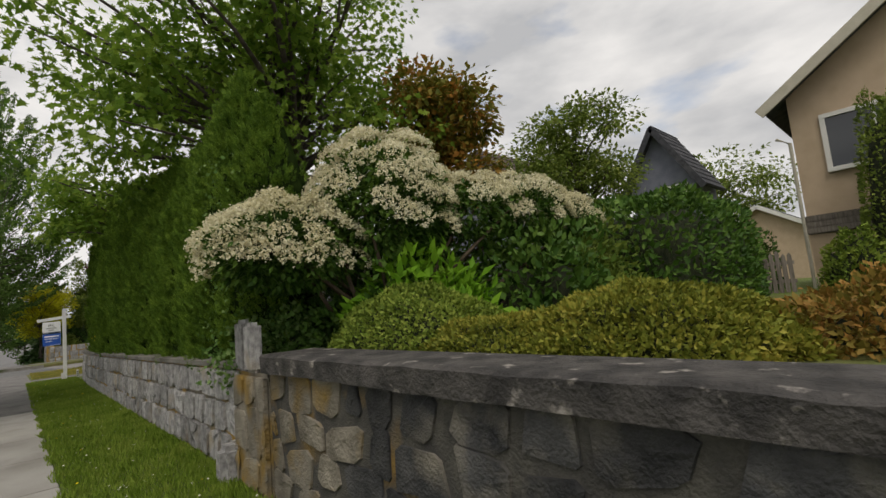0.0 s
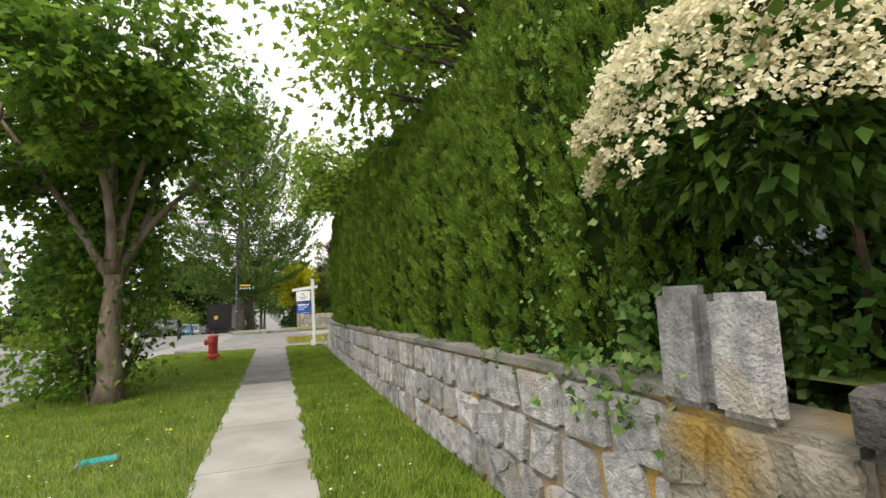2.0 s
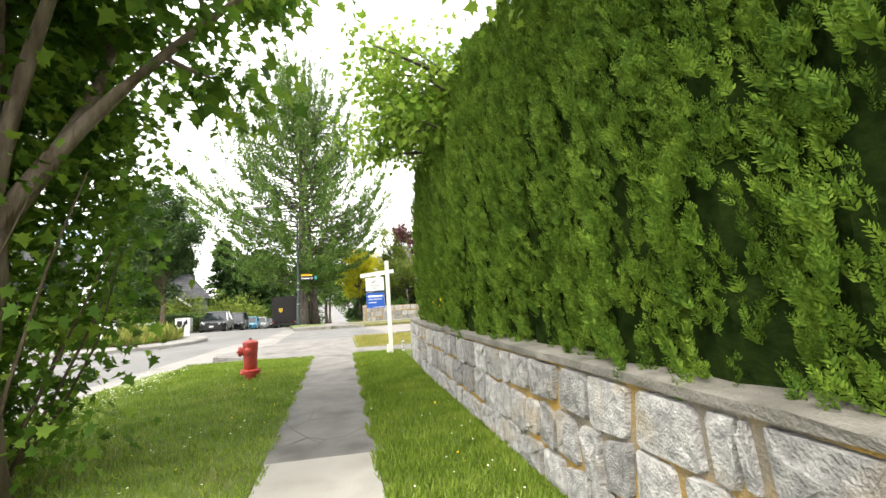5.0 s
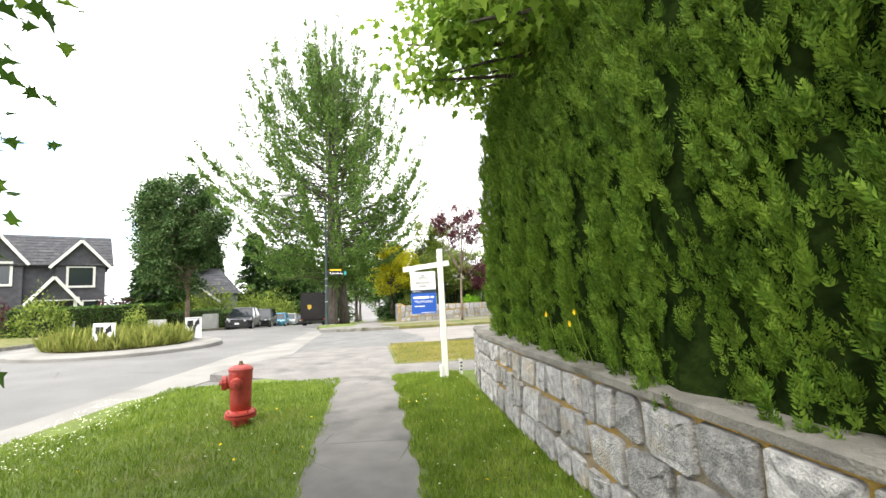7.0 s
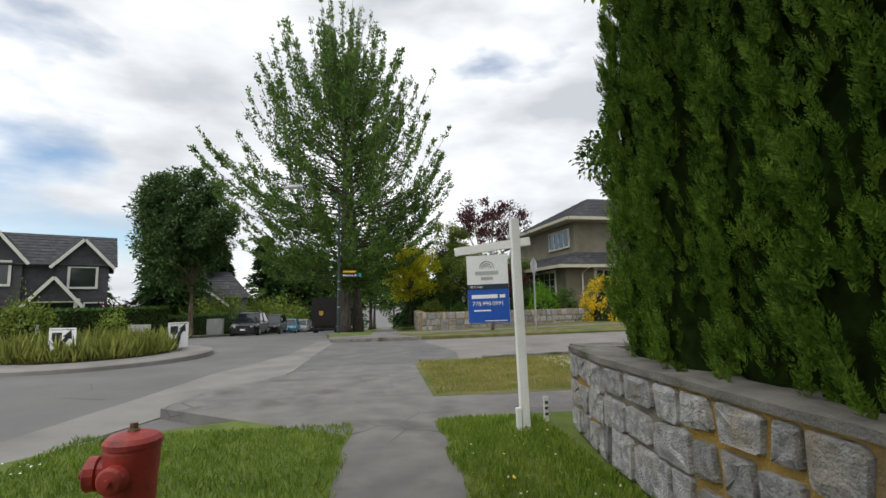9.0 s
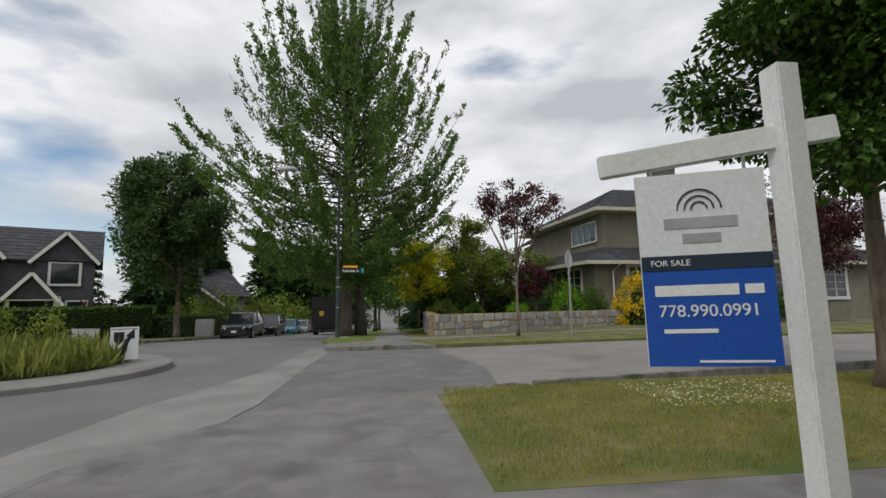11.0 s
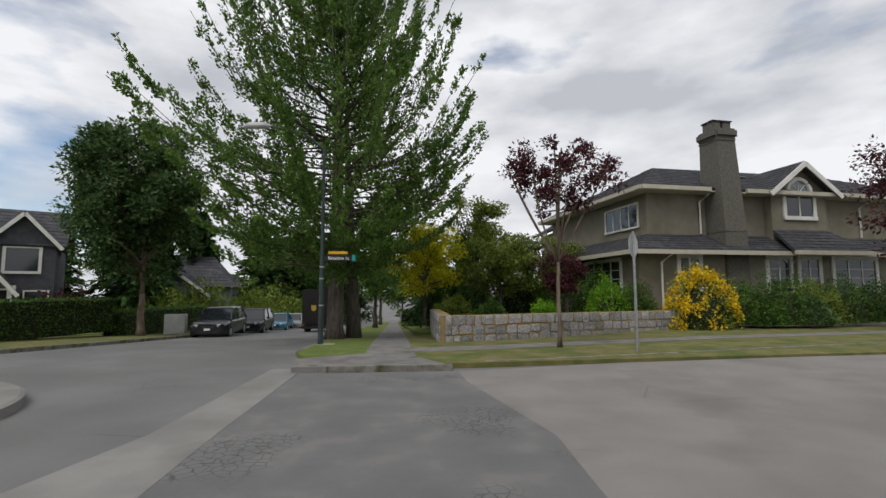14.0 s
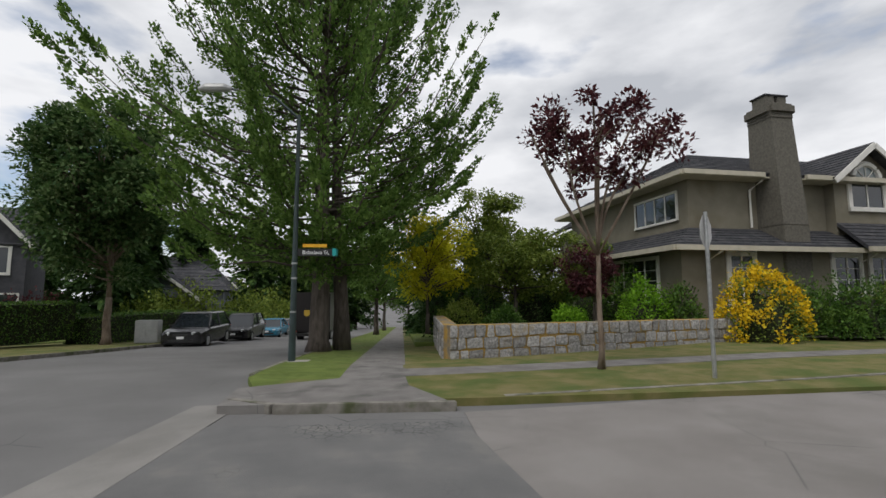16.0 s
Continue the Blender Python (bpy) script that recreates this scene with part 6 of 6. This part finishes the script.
def conifer(label, at, h, r, n, leaf=0.5):
    ob = thing("conifer", label, "tree", at=at)
    wood = Build().tube([(0, 0, 0), (0, 0, h * 0.5), (0, 0, h)], [0.3, 0.18, 0.02], 8)
    P, D = [], []
    whorls = int(h * 2.2)
    for k in range(whorls):
        s = k / whorls
        for q in range(6):
            a = rng.random() * 6.283
            ln = r * (1 - s) ** 0.8 * rng.uniform(0.7, 1.15) + 0.2
            m = max(6, int(n / whorls / 6))
            u = rng.random(m)
            C = np.stack([np.cos(a) * ln * u, np.sin(a) * ln * u, h * (0.1 + 0.9 * s) - 0.28 * ln * u ** 1.6 + 0 * u], 1)
            P.append(C + rng.normal(size=(m, 3)) * 0.16)
            D.append(np.stack([np.cos(a) + 0 * u, np.sin(a) + 0 * u, -0.3 + 0 * u], 1) + rng.normal(size=(m, 3)) * 0.4)
    P, D = np.concatenate(P), np.concatenate(D)
    part("trunk", wood, M["bark_dark"], ob)
    part("crown", leaves("crown", P, D, rng.normal(size=(len(P), 3)) * 0.5 + (0, 0, 1), leaf * rng.uniform(0.6, 1.2, len(P)), 0.45, M["conifer"]), M["conifer"], ob)


for x, y, h, r in ((-16.5, 80, 13.5, 3.6), (-12.6, 85, 12.5, 3.6), (-20.5, 60, 12.5, 3.2), (-30, 80, 13, 4.0), (-26.5, 84, 10, 3.6), (-20.5, 72, 12.5, 3.8), (-14.3, 84, 11.5, 4.6), (-11.8, 86, 10.5, 4.6), (-9.6, 82, 9, 4.0), (-14, 100, 15, 5), (-11, 92, 13, 4.5), (-17, 110, 16, 6), (-7.5, 105, 14, 5), (3.0, 49.5, 4.2, 1.3), (4.4, 53, 6.5, 1.6), (2.6, 58, 8, 1.8), (-38, 78, 11, 4), (-21, 66, 9, 3.0)):
    conifer("dark green conifer among the gardens", (x, y, zl(x, y) - 0.2), h, r, 8000 if h > 7 else 3600, 0.05 * h + 0.05)

tree("laburnum", "small tree with bright yellow-green foliage", (1.6, 45.5, -0.2), 0.9, 0.12, (0, 0, 3.3, 1.7, 1.6, 2.3), 44, 8000, 0.17, M["yellow_leaf"], M["bark_dark"], spread=0.6)
tree("laburnum", "taller yellow-leaved tree behind the garden shrubs", (2.3, 57, -0.4), 1.6, 0.12, (0, 0, 4.8, 1.6, 1.8, 2.0), 30, 6500, 0.2, M["yellow_leaf"], M["bark_dark"], spread=0.6)
tree("garden_tree", "grey-green flowering garden tree", (5.4, 51, 0.0), 2.0, 0.15, (0, 0, 5.2, 2.2, 2.0, 2.8), 50, 12000, 0.19, M["olive_leaf"], M["bark_dark"], spread=0.7)
tree("garden_tree", "green garden tree behind the stone wall", (5.6, 45.5, 0.2), 1.2, 0.12, (0, 0, 2.7, 2.3, 1.6, 1.7), 46, 11000, 0.16, M["olive_leaf"], M["bark_dark"], spread=0.6)
tree("garden_tree", "deep green tree filling the garden corner", (8.6, 47.5, 0.2), 1.2, 0.12, (0, 0, 2.8, 2.3, 1.6, 1.8), 44, 11000, 0.16, M["olive_leaf"], M["bark_dark"], spread=0.6)
tree("purple_maple", "small dark red maple in the garden", (8.2, 42.9, 0.3), 0.9, 0.1, (0, 0, 2.2, 1.3, 1.2, 1.0), 24, 4200, 0.14, M["purple_leaf"], M["bark_dark"], spread=0.5)
rt = tree("purple_plum", "slender young plum tree with sparse purple leaves", (4.8, 34.7, road_z(4.8, 34.7) + 0.12), 2.6, 0.065, (0.15, 0, 4.9, 2.0, 1.7, 1.2), 44, 5200, 0.12, M["purple_leaf"], M["bark"], spread=0.36, flat=0.8, droop=-0.2, forks=((-1.4, 0.2, 5.3), (-0.8, -0.4, 5.6), (1.8, 0, 5.7), (1.1, 0.3, 5.6), (0.4, 0.5, 6.1), (-0.2, -0.5, 5.8), (1.0, -0.5, 4.9), (-1.0, 0.6, 4.7)))
tree("purple_plum", "large purple-leaved tree beside the olive house", (21.6, 38.0, 0.1), 2.2, 0.16, (0, 0, 5.4, 2.3, 2.2, 3.0), 46, 9000, 0.17, M["purple_leaf"], M["bark_dark"], spread=0.8, split=True)
tree("street_tree", "street tree further along the footpath", (-1.6, 62, zl(-1.6, 62)), 2.6, 0.2, (0, 0, 5.6, 2.6, 2.6, 3.2), 40, 7000, 0.26, M["elm"], M["bark_dark"], spread=0.9)
tree("street_tree", "street tree arching over the distant footpath", (-1.6, 78, zl(-1.6, 78)), 2.6, 0.2, (0.5, 0, 6.0, 3.4, 3.0, 3.6), 40, 6000, 0.32, M["elm"], M["bark_dark"], spread=1.0)
tree("street_tree", "distant green tree closing the footpath's view", (1.4, 96, zl(1, 96)), 2.2, 0.2, (0, 0, 6.0, 4.4, 3.0, 4.6), 50, 6000, 0.4, M["elm"], M["bark_dark"], spread=1.2)
tree("street_tree", "leafy tree over the distant parked cars", (-9.5, 104, zl(-9, 104)), 2.2, 0.2, (0, 0, 5.5, 5.4, 4.0, 4.0), 50, 6000, 0.4, M["elm"], M["bark_dark"], spread=1.2)
for x, y, r, h, mm in ((2.6, 51, 1.4, 3.0, "dark_tree"), (5.0, 49.5, 1.7, 3.4, "dark_tree"), (8.3, 50, 1.9, 3.6, "dark_tree"), (10.6, 45, 1.2, 2.6, "laurel"), (3.4, 46.5, 1.3, 2.2, "laurel"), (6.6, 48, 1.6, 2.6, "dark_tree"), (9.4, 46, 1.5, 2.2, "laurel"), (2.9, 44.5, 0.9, 1.1, "olive_leaf"), (4.6, 43.2, 0.8, 0.9, "laurel"), (7.0, 42.6, 0.7, 0.9, "bright_leaf"), (9.9, 42.2, 1.0, 1.9, "bright_leaf"), (11.2, 42.0, 0.9, 1.7, "laurel"), (2.2, 47, 0.9, 1.5, "conifer"), (15.3, 40.6, 1.2, 1.7, "laurel"), (17.0, 40.4, 1.3, 2.0, "laurel"), (18.8, 40.6, 1.2, 1.7, "olive_leaf"), (20.6, 40.9, 1.4, 1.9, "laurel"), (15.9, 39.9, 0.8, 1.0, "laurel"), (17.8, 39.8, 0.9, 1.0, "dark_tree"), (23, 41.3, 1.4, 1.8, "laurel")):
    mound("garden_shrub", "rounded green shrub in front of the olive house", (x, y, 0.05), (r, r * 0.85, h), 0.12, 2600, M[mm], ragged=0.3, lumps=0.15)
az = mound("yellow_azalea", "azalea bush covered in golden yellow flowers", (13.0, 40.0, -0.05), (1.5, 1.1, 2.4), 0.11, 2600, M["olive_leaf"], ragged=0.3, lumps=0.15)
n = 3600
D = sphere_dirs(n)
D[:, 2] = np.abs(D[:, 2])
cl = D[rng.integers(0, 130, n)] + rng.normal(size=(n, 3)) * 0.06
part("blossom", leaves("blossom", cl * (1.52, 1.12, 2.42), rng.normal(size=(n, 3)), rng.normal(size=(n, 3)) + D, 0.12 * rng.uniform(0.6, 1.2, n), 0.8, M["yellow_flower"]), M["yellow_flower"], az, "golden yellow blossom")

# ---------------------------------------------------------------- grass and small flowers, last
def scatter(x0, x1, y0, y1, n, z=-0.012):
    return np.stack([rng.uniform(x0, x1, n), rng.uniform(y0, y1, n), np.full(n, z)], 1)


def clear_of_path(P):
    return P[(np.abs(P[:, 0]) > 0.44 + 0.06 * np.sin(P[:, 1] * 7) + 0.03 * np.sin(P[:, 1] * 23))]


blades("grass_blades", "short green grass of the road verge", clear_of_path(np.concatenate([scatter(-3.7, -0.42, -1, 16.5, 90000), scatter(-3.2, -0.45, 16.5, 19.0, 14000)])), 0.055, 0.13, M["grass"])
blades("grass_blades", "longer grass along the foot of the stone wall", clear_of_path(np.concatenate([scatter(0.42, 1.58, -1, 19.0, 62000), scatter(1.36, 1.6, 0, 18.5, 6000)])), 0.07, 0.11, M["grass"])
blades("grass_blades", "dry straw-coloured grass at the corner", scatter(0.6, 9, 20.4, 24.1, 34000, -0.008), 0.05, 0.12, M["dry_grass"])
P = clear_of_path(np.concatenate([scatter(-3.6, -0.5, 2, 17, 260, 0.035), scatter(0.5, 1.5, 3, 18.5, 160, 0.04), scatter(-3.7, -2.9, 13, 18.2, 500, 0.04), scatter(3.2, 5.6, 22.3, 23.8, 1000, 0.03)]))
tagged(new("clover_flowers", leaves("clover_flowers", P, rng.normal(size=(len(P), 3)) * (1, 1, 0.2), rng.normal(size=(len(P), 3)) * 0.3 + (0, 0, 1), 0.022, 1.0, M["petal"])), "tiny white clover flowers in the grass", "flower", kind="stuff")
P = clear_of_path(np.concatenate([scatter(-3.6, -0.5, 2, 17, 45, 0.045), scatter(0.5, 1.5, 3, 18.5, 25, 0.05)]))
tagged(new("dandelions", leaves("dandelions", P, rng.normal(size=(len(P), 3)) * (1, 1, 0.2), rng.normal(size=(len(P), 3)) * 0.3 + (0, 0, 1), 0.032, 1.0, M["dandelion"])), "small yellow dandelions in the grass", "flower", kind="stuff")
yf = thing("yellow_poppies", "three yellow poppies growing out of the hedge", "flower", at=(1.62, 13.9, 0.8))
for dy, dz in ((0.0, 0.46), (0.09, 0.37), (0.55, 0.42)):
    part("stem", Build().tube([(0.1, dy, 0), (0.0, dy, dz * 0.6), (-0.04, dy, dz)], [0.004] * 3, 4), M["grass"], yf)
    c = np.array((-0.05, dy, dz))
    part("petals", leaves("petals", np.repeat(c[None], 6, 0), np.array([(-0.3, math.cos(k), math.sin(k)) for k in np.linspace(0, 5.2, 6)]), np.tile((-1.0, 0, 0.4), (6, 1)), 0.03, 0.9, M["dandelion"]), M["dandelion"], yf)
